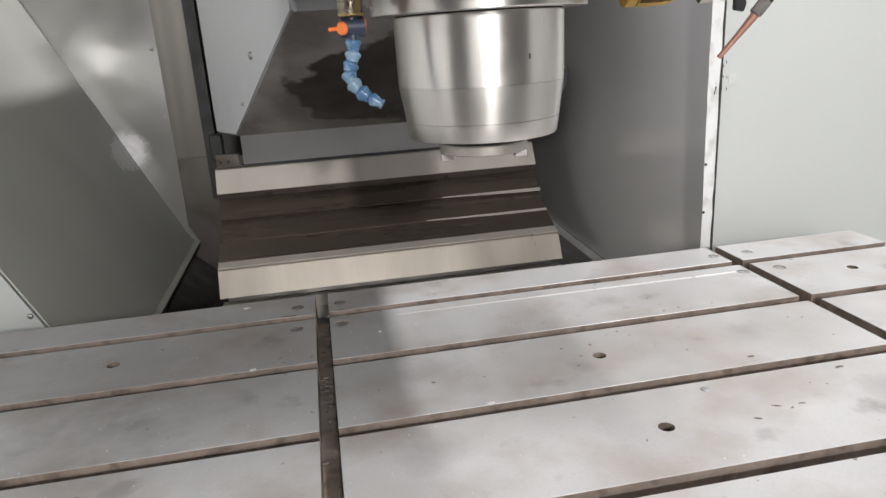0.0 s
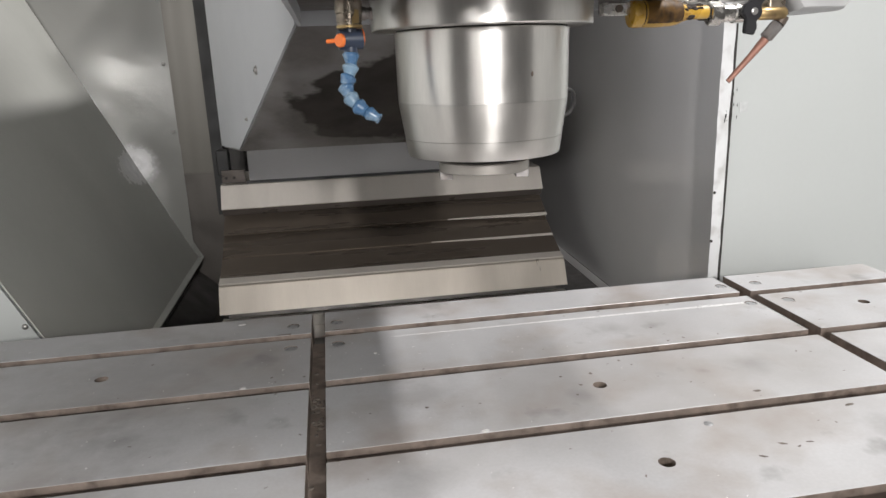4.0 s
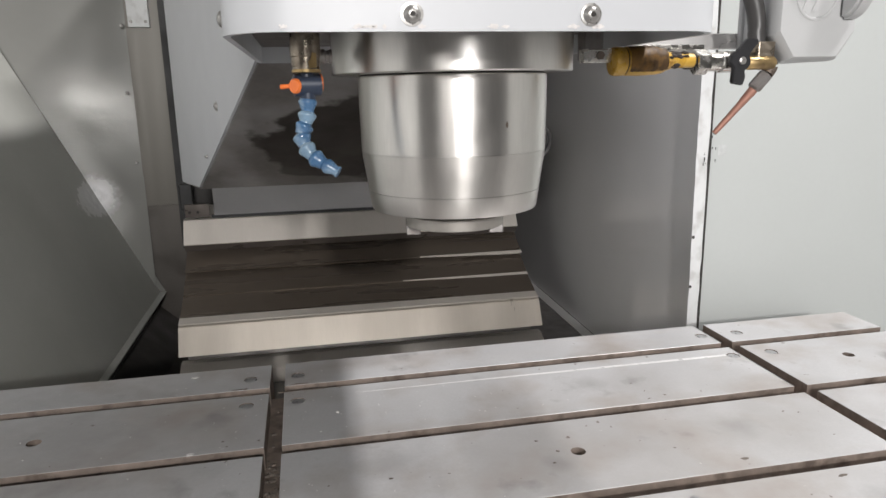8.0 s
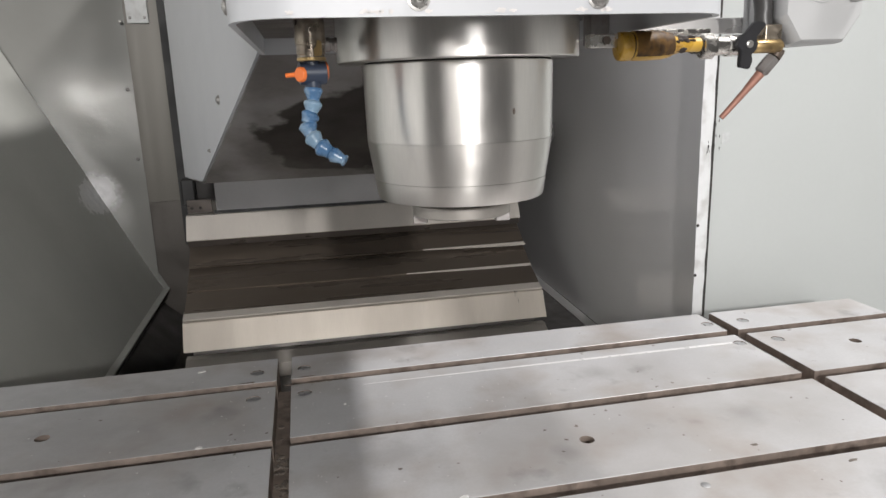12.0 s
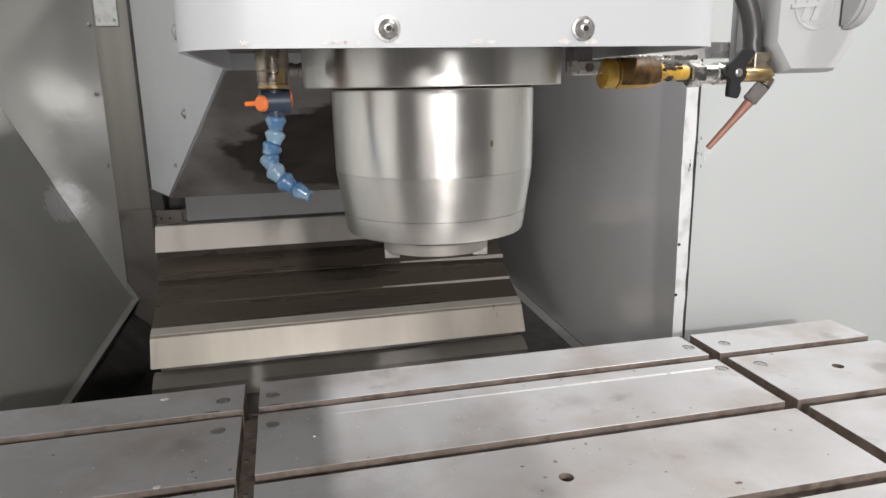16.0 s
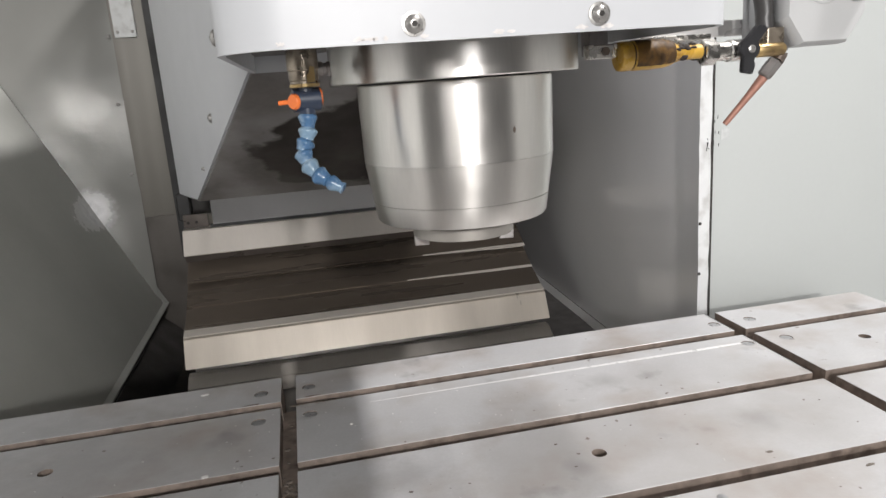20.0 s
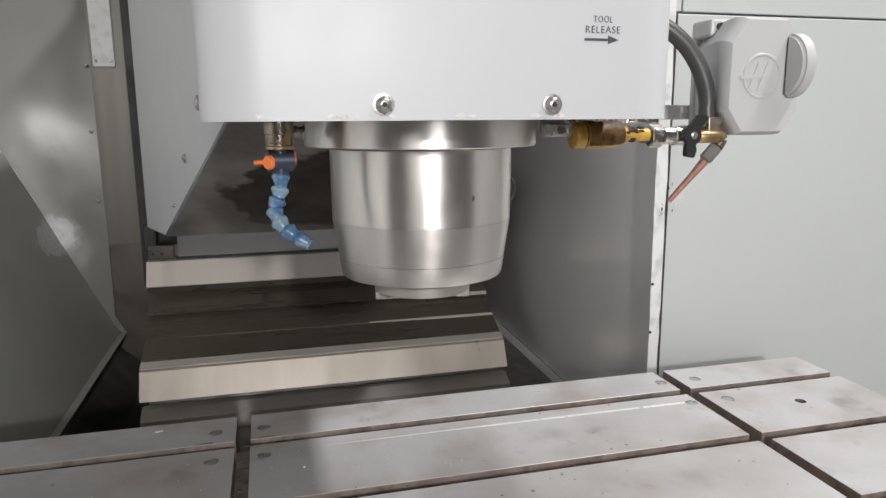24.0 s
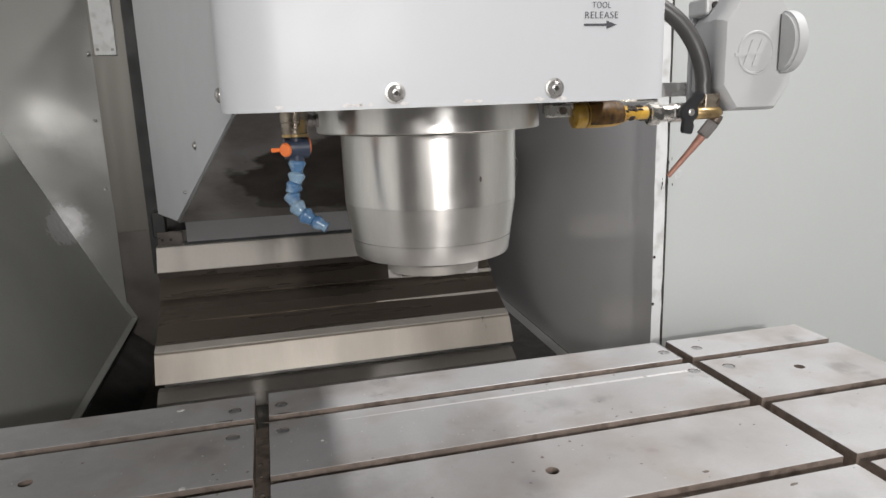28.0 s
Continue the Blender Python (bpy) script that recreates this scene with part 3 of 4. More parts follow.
def fold_lip(y, z, x0, x1, mat, drop):
    """The folded front edge of one plate; its drop widens along x."""
    bm = bmesh.new()
    rows = []
    for k in range(13):
        u = k / 12
        d = drop * (0.12 + 0.88 * min(1.0, u * 1.25))
        x = x0 + (x1 - x0) * u
        rows.append([(x, y, z), (x, y - 1.25 * d, z - d), (x, y - 1.25 * d + 0.001, z - d - 0.003), (x, y + 0.001, z - 0.004)])
    loops = [[bm.verts.new(p) for p in row] for row in rows]
    for a, b in zip(loops, loops[1:]):
        for k in range(4):
            bm.faces.new((a[k], a[(k + 1) % 4], b[(k + 1) % 4], b[k]))
    bm.faces.new(loops[0])
    bm.faces.new(loops[-1][::-1])
    return part("edge_lip", bm, mat, way, "folded edge of the plate")


part("under_band", profile_x([(2.002, 0.9115), (2.008, 0.894), (2.0105, 0.8945), (2.0045, 0.912)], AX0 + 0.001, AX1 - 0.002), UNDER_METAL, way, "dull band under the fold")
fold_lip(2.006, 0.8745, 0.45, AX1 + 0.001, UNDER_METAL, 0.0022)
fold_lip(1.9645, 0.8475, 0.36, AX1 + 0.001, WAY_COVER, 0.0062)
fold_lip(1.9045, 0.7965, 0.3, AX1 + 0.001, WAY_COVER, 0.0068)
# Left part of both lips: thinner, in the dark steel of the slopes.
fold_lip(1.9645, 0.8475, AX0 + 0.002, 0.36, WAY_OILY, 0.0016)
fold_lip(1.9045, 0.7965, AX0 + 0.002, 0.3, WAY_OILY, 0.0016)
part("lower_band", profile_x([(1.84, 0.7625), (1.803, 0.7515), (1.803, 0.7485), (1.84, 0.7595)], AX0, AX1), WAY_COVER, way, "narrow bright edge")
part("lower_plate", profile_x([(1.83, 0.753), (1.797, 0.7445), (1.765, 0.6785), (1.768, 0.6775), (1.80, 0.7415), (1.83, 0.750)], AX0, AX1), WAY_BROWN, way, "bright folded face in a browner tone")
part("lowest_plate", profile_x([(1.80, 0.6555), (1.775, 0.6555), (1.742, 0.636), (1.74, 0.59), (1.743, 0.59), (1.745, 0.634), (1.776, 0.6525), (1.80, 0.6525)], AX0 + 0.002, AX1), WAY_COVER, way)
part("body", profile_x([(2.3, 0.95), (2.05, 0.86), (1.86, 0.72), (1.82, 0.60), (1.82, 0.44), (2.3, 0.44)], AX0 + 0.01, AX1 - 0.01), DARK_STRIP, way)

chute = thing("chip_chute", "dark sloping chip chute sheet between guard and way cover", "chute")
part("upper_slope", sheet([[(-0.475, 1.36, 0.60), (-0.475, 2.49, 0.60)], [(-0.385, 1.36, 0.515), (-0.385, 2.49, 0.515)]], 0.003), DARK_SHEET, chute)
part("lower_slope", sheet([[(-0.384, 1.36, 0.514), (-0.384, 2.49, 0.514)], [(-0.295, 1.36, 0.47), (-0.295, 2.49, 0.47)]], 0.003), DARK_STRIP, chute)

# ---- table ----
Y_ROWS = [(1.02, 1.106), (0.845, 1.0), (0.67, 0.825), (0.495, 0.65), (0.32, 0.475), (0.21, 0.3)]
X_COLS = [(-0.75, -0.021), (0.0, 0.705), (0.726, 1.013)]
PLUGS = [(0.019, 0.966), (-0.05, 0.966), (0.691, 0.966), (0.758, 0.966), (0.019, 1.056), (-0.05, 1.056), (0.691, 1.056), (0.758, 1.056)]
HOLES = [(0.342, 0.749), (0.342, 0.5725), (0.865, 0.926), (-0.301, 0.923)]
TOP, DEPTH = 0.9, 0.03


def table_block(x0, x1, y0, y1, holes, c=0.0006):
    """One raised block of the table with chamfered edges and round holes cut into its top."""
    bm = bmesh.new()
    cuts = sorted((x, y, r) for x, y, r in holes)
    z1, z0 = TOP, TOP - DEPTH

    def quad(*ps):
        bm.faces.new([bm.verts.new(p) for p in ps])

    a0, a1, b0, b1 = x0 + c, x1 - c, y0 + c, y1 - c
    spans, at = [], a0
    for x, y, r in cuts:
        w = r * 1.6
        if x - w > at:
            spans.append((at, x - w, None))
        spans.append((x - w, x + w, (x, y, r)))
        at = x + w
    spans.append((at, a1, None))
    for s0, s1, hole in spans:
        if hole is None:
            quad((s0, b0, z1), (s1, b0, z1), (s1, b1, z1), (s0, b1, z1))
            continue
        x, y, r = hole
        w = r * 1.6
        quad((s0, b0, z1), (s1, b0, z1), (s1, y - w, z1), (s0, y - w, z1))
        quad((s0, y + w, z1), (s1, y + w, z1), (s1, b1, z1), (s0, b1, z1))
        n = 24
        for k in range(n):
            ring = []
            for j in (k, k + 1):
                u, v = math.cos(2 * math.pi * j / n), math.sin(2 * math.pi * j / n)
                g = w / max(abs(u), abs(v))
                ring.append(((x + u * r, y + v * r), (x + u * g, y + v * g)))
            (i0, o0), (i1, o1) = ring
            quad((*o0, z1), (*o1, z1), (*i1, z1), (*i0, z1))
            quad((*i0, z1), (*i1, z1), (*i1, z1 - 0.02), (*i0, z1 - 0.02))
    for (p, q), (pp, qq) in ((((a0, b0), (a1, b0)), ((x0, y0), (x1, y0))), (((a1, b0), (a1, b1)), ((x1, y0), (x1, y1))), (((a1, b1), (a0, b1)), ((x1, y1), (x0, y1))), (((a0, b1), (a0, b0)), ((x0, y1), (x0, y0)))):
        quad((*p, z1), (*q, z1), (*qq, z1 - c), (*pp, z1 - c))
        quad((*pp, z1 - c), (*qq, z1 - c), (*qq, z0), (*pp, z0))
    bmesh.ops.remove_doubles(bm, verts=bm.verts, dist=1e-6)
    for f in bm.faces:
        f.material_index = 1 if abs(f.normal.z) < 0.3 else 0
    return bm


PALE_BAND = material("pale streak", (0.74, 0.735, 0.73), 0.34, metal=0.25, vary=0.1, scale=30, bump=0.02)
table = thing("machine_table", "ground cast iron machine table with T-slots, stained, with plugged holes", "machine table")
SLOT_END = 1.045
part("base", box(-0.75, 1.013, 0.21, SLOT_END, 0.74, TOP - DEPTH), SLOT_IRON, table, "brown rusty slot floor")
for x0, x1 in ((-0.75, X_COLS[0][1]), (X_COLS[1][0], X_COLS[1][1]), (X_COLS[2][0], 1.013)):
    part("rear_base", box(x0, x1, SLOT_END + 0.0002, 1.106, 0.74, TOP - DEPTH), SLOT_IRON, table, "brown rusty rear of the table")
part("rear_base", box(X_COLS[1][1], X_COLS[2][0], SLOT_END + 0.0002, 1.106, 0.74, TOP - DEPTH), SLOT_IRON, table)
for x0, x1 in X_COLS:
    for y0, y1 in Y_ROWS:
        cuts = [(x, y, 0.0098) for x, y in PLUGS if x0 < x < x1 and y0 < y < y1] + [(x, y, 0.0088) for x, y in HOLES if x0 < x < x1 and y0 < y < y1]
        part("block", table_block(x0, x1, y0, y1, cuts), TABLE_IRON, table).data.materials.append(SLOT_IRON)
part("pale_streak", prism([(0.1, 0.9735), (0.3, 0.9715), (0.5, 0.969), (0.68, 0.967), (0.681, 0.9735), (0.5, 0.975), (0.3, 0.9755)], 0.0012, Matrix.Translation((0, 0, TOP - 0.001))), PALE_BAND, table, "bright streak")
for x, y in PLUGS:
    part("plug", turned([(0.0094, TOP - 0.015), (0.0094, TOP - 0.0012), (0.0086, TOP - 0.0006)], 24, Matrix.Translation((x, y, 0))), PLUG_IRON, table, "steel plug", 30)
for x, y in HOLES:
    part("hole_bottom", turned([(0.0086, TOP - 0.0198), (0.0086, TOP - 0.0188)], 20, Matrix.Translation((x, y, 0))), HOLE_DARK, table)

# ---- spindle head ----
HX0, HX1, HY0, HZ0 = 0.0, 0.356, 0.523, 1.353
head = thing("machining_head", "white painted machining head with rounded front cover", "machine head")


def rounded_plan(x0, x1, y0, y1, r, n=10):
    pts = []
    for cx, cy, a0 in ((x0 + r, y0 + r, 180), (x1 - r, y0 + r, 270)):
        for k in range(n + 1):
            a = radians(a0 + 90 * k / n)
            pts.append((cx + r * math.cos(a), cy + r * math.sin(a)))
    return pts + [(x1, y1), (x0, y1)]


RECESS = 0.024


def shell_cover(outer, inner, z0, z1, recess):
    """A closed cover whose bottom is sunk inside a skirt."""
    bm = bmesh.new()
    loops = [[bm.verts.new((x, y, z)) for x, y in plan] for plan, z in ((inner, z0 + recess), (inner, z0 + 0.001), (inner, z0), (outer, z0), (outer, z0 + 0.0015), (outer, z1))]
    for a, b in zip(loops, loops[1:]):
        for k in range(len(a)):
            q = (k + 1) % len(a)
            bm.faces.new((a[k], a[q], b[q], b[k]))
    bm.faces.new(loops[0])
    bm.faces.new(loops[-1][::-1])
    return bm


part("front_cover", shell_cover(rounded_plan(HX0, HX1, HY0, 1.0, 0.045), rounded_plan(HX0 + 0.005, HX1 - 0.005, HY0 + 0.005, 0.995, 0.04), HZ0, HZ0 + 0.75, RECESS), HEAD_WHITE, head, "glossy white rounded cover", 30)
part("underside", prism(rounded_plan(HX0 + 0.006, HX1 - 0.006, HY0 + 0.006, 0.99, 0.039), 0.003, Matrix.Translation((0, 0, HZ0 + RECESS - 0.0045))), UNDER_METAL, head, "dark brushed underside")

# the rear of the head widens and drops towards the column
KY, KZ, RY, RZ, BY, BZ = 1.0, 1.356, 1.385, 1.15, 1.58, 1.138
MID = 0.178


def rear_side(flip):
    xs = [MID + flip * d for d in (0.179, 0.317, 0.378)]
    return sheet([[(xs[0], KY, KZ), (xs[0], KY, 2.1)], [(xs[1], RY, RZ), (xs[1], RY, 2.1)], [(xs[2], BY, BZ), (xs[2], BY, 2.1)]], 0.004)


part("rear_side", rear_side(-1), HEAD_WHITE, head, "", 30)
part("rear_side", rear_side(1), HEAD_WHITE, head, "", 30)
part("rear_underside", sheet([[(-0.001, KY, KZ), (0.357, KY, KZ)], [(MID - 0.317, RY, RZ), (MID + 0.317, RY, RZ)], [(MID - 0.376, BY, BZ), (MID + 0.376, BY, BZ)]], 0.004), OIL_SHEET, head, "dark oil-stained sloping sheet")


def button_screw(name, parent, m, r=0.0058):
    ob = part(name, turned([(r * 1.3, 0), (r * 1.3, 0.0008), (r, 0.001), (r * 0.95, 0.0022), (r * 0.8, 0.0034), (r * 0.5, 0.0042), (r * 0.36, 0.0044)], 24, m), CHROME, parent, "button head screw with washer", 35)
    part("socket", turned([(r * 0.34, 0.0043), (r * 0.34, 0.0046)], 6, m), HOLE_DARK, ob)
    return ob


button_screw("screw", head, Matrix.Translation((0.122, HY0, 1.3635)) @ FRONT)
button_screw("screw", head, Matrix.Translation((0.2445, HY0, 1.3635)) @ FRONT)
LEFTWARD = Matrix(((0, 0, -1, 0), (0, 1, 0, 0), (1, 0, 0, 0), (0, 0, 0, 1)))
button_screw("screw", head, Matrix.Translation((HX0, 0.585, 1.3665)) @ LEFTWARD)

# printed notices on the cover
decal_y = HY0 - 0.0006


def printed(name, x0, x1, z0, z1):
    part(name, box(x0, x1, decal_y, HY0, z0, z1), PRINT, head, "dark printed mark")


NOTICE = [(0.0735, 0.1285), (0.1305, 0.1855), (0.1875, 0.2420), (0.2440, 0.2975)]
for x0, x1 in NOTICE:
    printed("notice_frame_line", x0, x1, 1.4412, 1.4418)
    printed("notice_frame_line", x0, x0 + 0.0006, 1.4418, 1.50)
    printed("notice_frame_line", x1 - 0.0006, x1, 1.4418, 1.50)
    printed("notice_frame_line", x0, x1, 1.50, 1.5006)


def letters(text, x, z, size, narrow):
    cu = bpy.data.curves.new("letters", "FONT")
    cu.body, cu.size, cu.align_x, cu.extrude = text, size, "CENTER", 0.0002
    cu.offset, cu.space_character = -0.00007, 1.12
    ob = bpy.data.objects.new("letters", cu)
    me = bpy.data.meshes.new_from_object(ob)
    bpy.data.objects.remove(ob)
    me.transform(Matrix.Translation((x, HY0 - 0.0003, z)) @ FRONT @ Matrix.Diagonal((narrow, 1, 1, 1)))
    me.materials.append(PRINT)
    o = new("lettering", me)
    o.parent = head
    o["label"] = "printed words " + text


letters("TOOL", 0.2825, 1.4212, 0.0066, 0.8)
letters("RELEASE", 0.2825, 1.4138, 0.0072, 0.95)
part("arrow", prism([(-0.0135, -0.0009), (0.005, -0.0009), (0.005, -0.003), (0.0135, 0), (0.005, 0.003), (0.005, 0.0009), (-0.0135, 0.0009)], 0.0004, Matrix.Translation((0.2818, HY0, 1.4092)) @ FRONT), PRINT, head, "printed arrow")

# ---- spindle ----
SX, SY = 0.1855, 0.6945
AXIS = Matrix.Translation((SX, SY, 0))
spindle = thing("spindle", "turned steel spindle nose with a wide flange and tapered body", "spindle")
part("flange", turned([(0.108, HZ0 + RECESS - 0.005), (0.108, 1.3308), (0.1072, 1.33), (0.088, 1.33)], 96, AXIS), SPINDLE, spindle, "", 30)
part("flange_groove", turned([(0.0838, 1.33), (0.0838, 1.3285)], 64, AXIS), HOLE_DARK, spindle)
part("body", turned([(0.0848, 1.3285), (0.0856, 1.3277), (0.0854, 1.30), (0.0848, 1.2625)], 96, AXIS), SPINDLE, spindle, "bright upper band", 30)
part("taper", turned([(0.0848, 1.2623), (0.0843, 1.258), (0.0795, 1.2272)], 96, AXIS), SPINDLE_LOW, spindle, "slightly duller tapered band", 30)
part("lower_ring", turned([(0.0797, 1.2269), (0.0772, 1.2108), (0.0762, 1.2095), (0.05, 1.2095)], 96, AXIS), SPINDLE_LOW, spindle, "", 30)
part("nose_groove", turned([(0.0425, 1.2095), (0.0425, 1.2025)], 64, AXIS), HOLE_DARK, spindle)
part("nose", turned([(0.0455, 1.2025), (0.0464, 1.2017), (0.0464, 1.1925), (0.0456, 1.1917), (0.031, 1.1917), (0.026, 1.2)], 64, AXIS), NOSE_STEEL, spindle, "bright nose ring with a tapered bore", 30)
for turn in (172, 352):
    key = box(0.0325, 0.046, -0.0065, 0.0065, 1.1825, 1.1925, 0.0008)
    bmesh.ops.transform(key, matrix=AXIS @ Matrix.Rotation(radians(turn), 4, "Z"), verts=key.verts)
    part("drive_key", key, DULL_STEEL, spindle, "steel drive key")
a = radians(-71)
part("rust_spot", turned([(0.0016, 0.0), (0.0012, 0.0005), (0.0003, 0.0006)], 10, Matrix.Translation((SX + 0.0853 * math.cos(a), SY + 0.0853 * math.sin(a), 1.287)) @ Matrix.Rotation(a + math.pi / 2, 4, "Z") @ FRONT @ Matrix.Diagonal((0.8, 1.7, 1, 1))), GRIMY_DARK, spindle, "small dark rust spot")

# ---- notices, drawn as plain shapes ----


def pictogram(outline):
    part("pictogram", prism(outline, 0.0004, Matrix.Translation((0, HY0, 0)) @ FRONT), PRINT, head, "dark printed symbol")


pictogram([(0.1, 1.474), (0.1, 1.4625), (0.1018, 1.458), (0.1053, 1.4527), (0.1148, 1.4523), (0.1168, 1.4563), (0.1172, 1.463), (0.1165, 1.473), (0.1115, 1.479), (0.104, 1.478)])
pictogram([(0.1471, 1.4495), (0.1496, 1.4492), (0.15, 1.4645), (0.1503, 1.476), (0.1462, 1.476), (0.1465, 1.464)])
pictogram([(0.1516, 1.4535), (0.1541, 1.4525), (0.157, 1.46), (0.158, 1.4645), (0.157, 1.473), (0.1535, 1.473), (0.1548, 1.4635), (0.1538, 1.459)])
pictogram([(0.159, 1.4483), (0.1767, 1.4478), (0.177, 1.475), (0.1752, 1.475), (0.1748, 1.4625), (0.1678, 1.4628), (0.1676, 1.4645), (0.1626, 1.475), (0.1626, 1.463), (0.159, 1.463)])
pictogram([(0.1932, 1.4645), (0.1942, 1.4652), (0.2035, 1.471), (0.203, 1.4723)][::-1])
pictogram([(0.2057, 1.4645), (0.2093, 1.4638), (0.2113, 1.4574), (0.2165, 1.4567), (0.2173, 1.454), (0.2309, 1.4536), (0.2302, 1.46), (0.2322, 1.468), (0.230, 1.476), (0.214, 1.478), (0.207, 1.472)])
part("pictogram", turned([(0.0026, 0), (0.0037, 0), (0.0037, 0.0004), (0.0026, 0.0004), (0.0026, 0)], 28, Matrix.Translation((0.2732, HY0, 1.4648)) @ FRONT, caps=False), PRINT, head, "dark printed ring")
part("pictogram", turned([(0.0043, 0), (0.0071, 0), (0.0071, 0.0004), (0.0043, 0.0004), (0.0043, 0)], 28, Matrix.Translation((0.2732, HY0, 1.4648)) @ FRONT, caps=False), PRINT, head, "dark printed ring")
pictogram([(0.263, 1.473), (0.263, 1.4665), (0.2655, 1.461), (0.2668, 1.463), (0.2663, 1.468), (0.267, 1.473)])
pictogram([(0.2648, 1.4585), (0.2672, 1.4575), (0.2695, 1.4508), (0.2675, 1.4504), (0.2642, 1.457)])
pictogram([(0.2697, 1.4563), (0.2712, 1.4568), (0.2735, 1.4536), (0.2778, 1.454), (0.2768, 1.4506), (0.2745, 1.4505), (0.2753, 1.4518), (0.272, 1.4512)])

# ---- more of the head ----
for y, z, r in ((1.21, 1.297, 0.0062), (1.30, 1.212, 0.003)):
    x = -0.001 - 0.358 * (y - KY) - 0.004
    button_screw("screw", head, Matrix.Translation((x, y, z)) @ Matrix.Rotation(math.atan(0.358), 4, "Z") @ LEFTWARD, r)
rng = random.Random(5)
for x in (0.087, 0.0935, 0.098, 0.104, 0.1285, 0.1765, 0.1845, 0.232, 0.2475, 0.2515, 0.041):
    w = rng.uniform(0.003, 0.009)
    pts = [(w * 0.6 * math.cos(a) * rng.uniform(0.5, 1), 0.0017 * math.sin(a) * rng.uniform(0.35, 1.2)) for a in [k * math.pi / 8 for k in range(16)]]
    part("paint_chip", prism(pts, 0.0003, Matrix.Translation((x, HY0, HZ0 + 0.003)) @ FRONT), CHIPPED, head, "flaked paint at the lower edge")
bracket = part("underside_bracket", box(0.298, 0.328, 0.66, 0.672, 1.337, 1.349, 0.001), NICKEL, head, "small plated bracket")
part("bracket_stem", box(0.304, 0.322, 0.672, 0.69, 1.34, 1.376, 0.001), DULL_STEEL, head)
part("bracket_bolt", turned([(0.0038, 0), (0.0038, 0.003)], 6, Matrix.Translation((0.313, 0.66, 1.3432)) @ FRONT), GRIMY_DARK, bracket, "dark hexagon bolt")
part("side_plate", box(0.36, 0.435, 0.69, 0.78, 1.3485, 1.354, 0.001), NICKEL, head, "bright steel plate")
part("rear_loop", tube(smooth_path([(0.497, 1.37, 1.222), (0.516, 1.374, 1.236), (0.531, 1.378, 1.228), (0.534, 1.382, 1.206), (0.525, 1.386, 1.187), (0.503, 1.386, 1.18)]), 0.0045, 10), HOSE_RUBBER, head, "small black rubber loop", 60)

wiper = thing("wiper_block", "black rubber wiper block with a small steel plate", "wiper")
part("rubber_block", box(-0.292, -0.258, 2.03, 2.075, 1.005, 1.078, 0.004), RUBBER, wiper)
part("plate", box(-0.28, -0.215, 2.022, 2.03, 0.985, 1.022, 0.001), UNDER_METAL, wiper)
for x in (-0.268, -0.246):
    part("bolt", turned([(0.004, 0), (0.004, 0.002)], 12, Matrix.Translation((x, 2.022, 1.0)) @ FRONT), HOLE_DARK, wiper)

# ---- coolant hose ----
hose = thing("coolant_hose", "blue jointed plastic coolant hose with orange valve and brass fitting", "coolant hose")
part("upper_fitting", turned([(0.0118, 1.3745), (0.0118, 1.3435), (0.0112, 1.3425)], 24, Matrix.Translation((0.0545, 0.63, 0))), GRIMY_BRASS, hose, "grimy brass fitting", 30)
part("brass_fitting", turned([(0.0112, 1.3425), (0.0112, 1.336), (0.0107, 1.3355), (0.0107, 1.332), (0.006, 1.331)], 24, Matrix.Translation((0.0545, 0.63, 0))), GRIMY_BRASS, hose, "tarnished brass fitting", 30)
part("brass_ring", turned([(0.0106, 1.3308), (0.0113, 1.3312), (0.0113, 1.3332), (0.0106, 1.3336)], 24, Matrix.Translation((0.0545, 0.63, 0))), BRASS, hose, "tarnished brass ring", 30)
part("yellow_stain", prism([(-0.003, 0.0), (0.0032, 0.0005), (0.0035, 0.011), (0.0, 0.0118), (-0.0012, 0.007), (-0.0032, 0.005)], 0.0006, Matrix.Translation((0.0592, 0.6196, 1.334)) @ FRONT @ pose(0, 0, 0, 0, 24, 0)), BRASS, hose, "dried yellow stain")
part("side_stub", turned([(0.0045, 0), (0.0048, 0.002), (0.0058, 0.0028), (0.0058, 0.0065), (0.0048, 0.0072), (0.0048, 0.0095), (0.0056, 0.0102), (0.0056, 0.0125)], 20, pose(0.063, 0.642, 1.3435, 0, 90, 0)), DULL_STEEL, hose, "dull steel side stub", 40)
valve = part("valve_body", turned([(0.0055, -0.0115), (0.0088, -0.010), (0.0088, 0.010), (0.0055, 0.0115)], 24, pose(0.0545, 0.63, 1.3215, 0, 90, 8)), VALVE_BLUE, hose, "black plastic valve", 40)
part("valve_neck", turned([(0.006, 1.331), (0.0065, 1.326), (0.0065, 1.317), (0.0062, 1.309)], 20, Matrix.Translation((0.0545, 0.63, 0))), VALVE_BLUE, hose, "", 40)
part("valve_disc", turned([(0.0058, 0.0), (0.0058, 0.002), (0.005, 0.003), (0.0003, 0.0032)], 24, pose(0.0462, 0.6226, 1.3208, 0, -90, 42)), ORANGE, valve, "orange valve knob", 40)
part("valve_lever", tube([(0.047, 0.625, 1.3208), (0.040, 0.6265, 1.3208), (0.034, 0.628, 1.3205)], 0.0017, 10, radii=[0.0026, 0.0019, 0.0019]), ORANGE, valve, "orange lever", 40)
part("valve_cap", turned([(0.0075, 0.0), (0.0075, 0.002), (0.006, 0.003)], 24, pose(0.0635, 0.632, 1.3228, 0, 90, 8)), ORANGE, valve, "orange cap", 40)
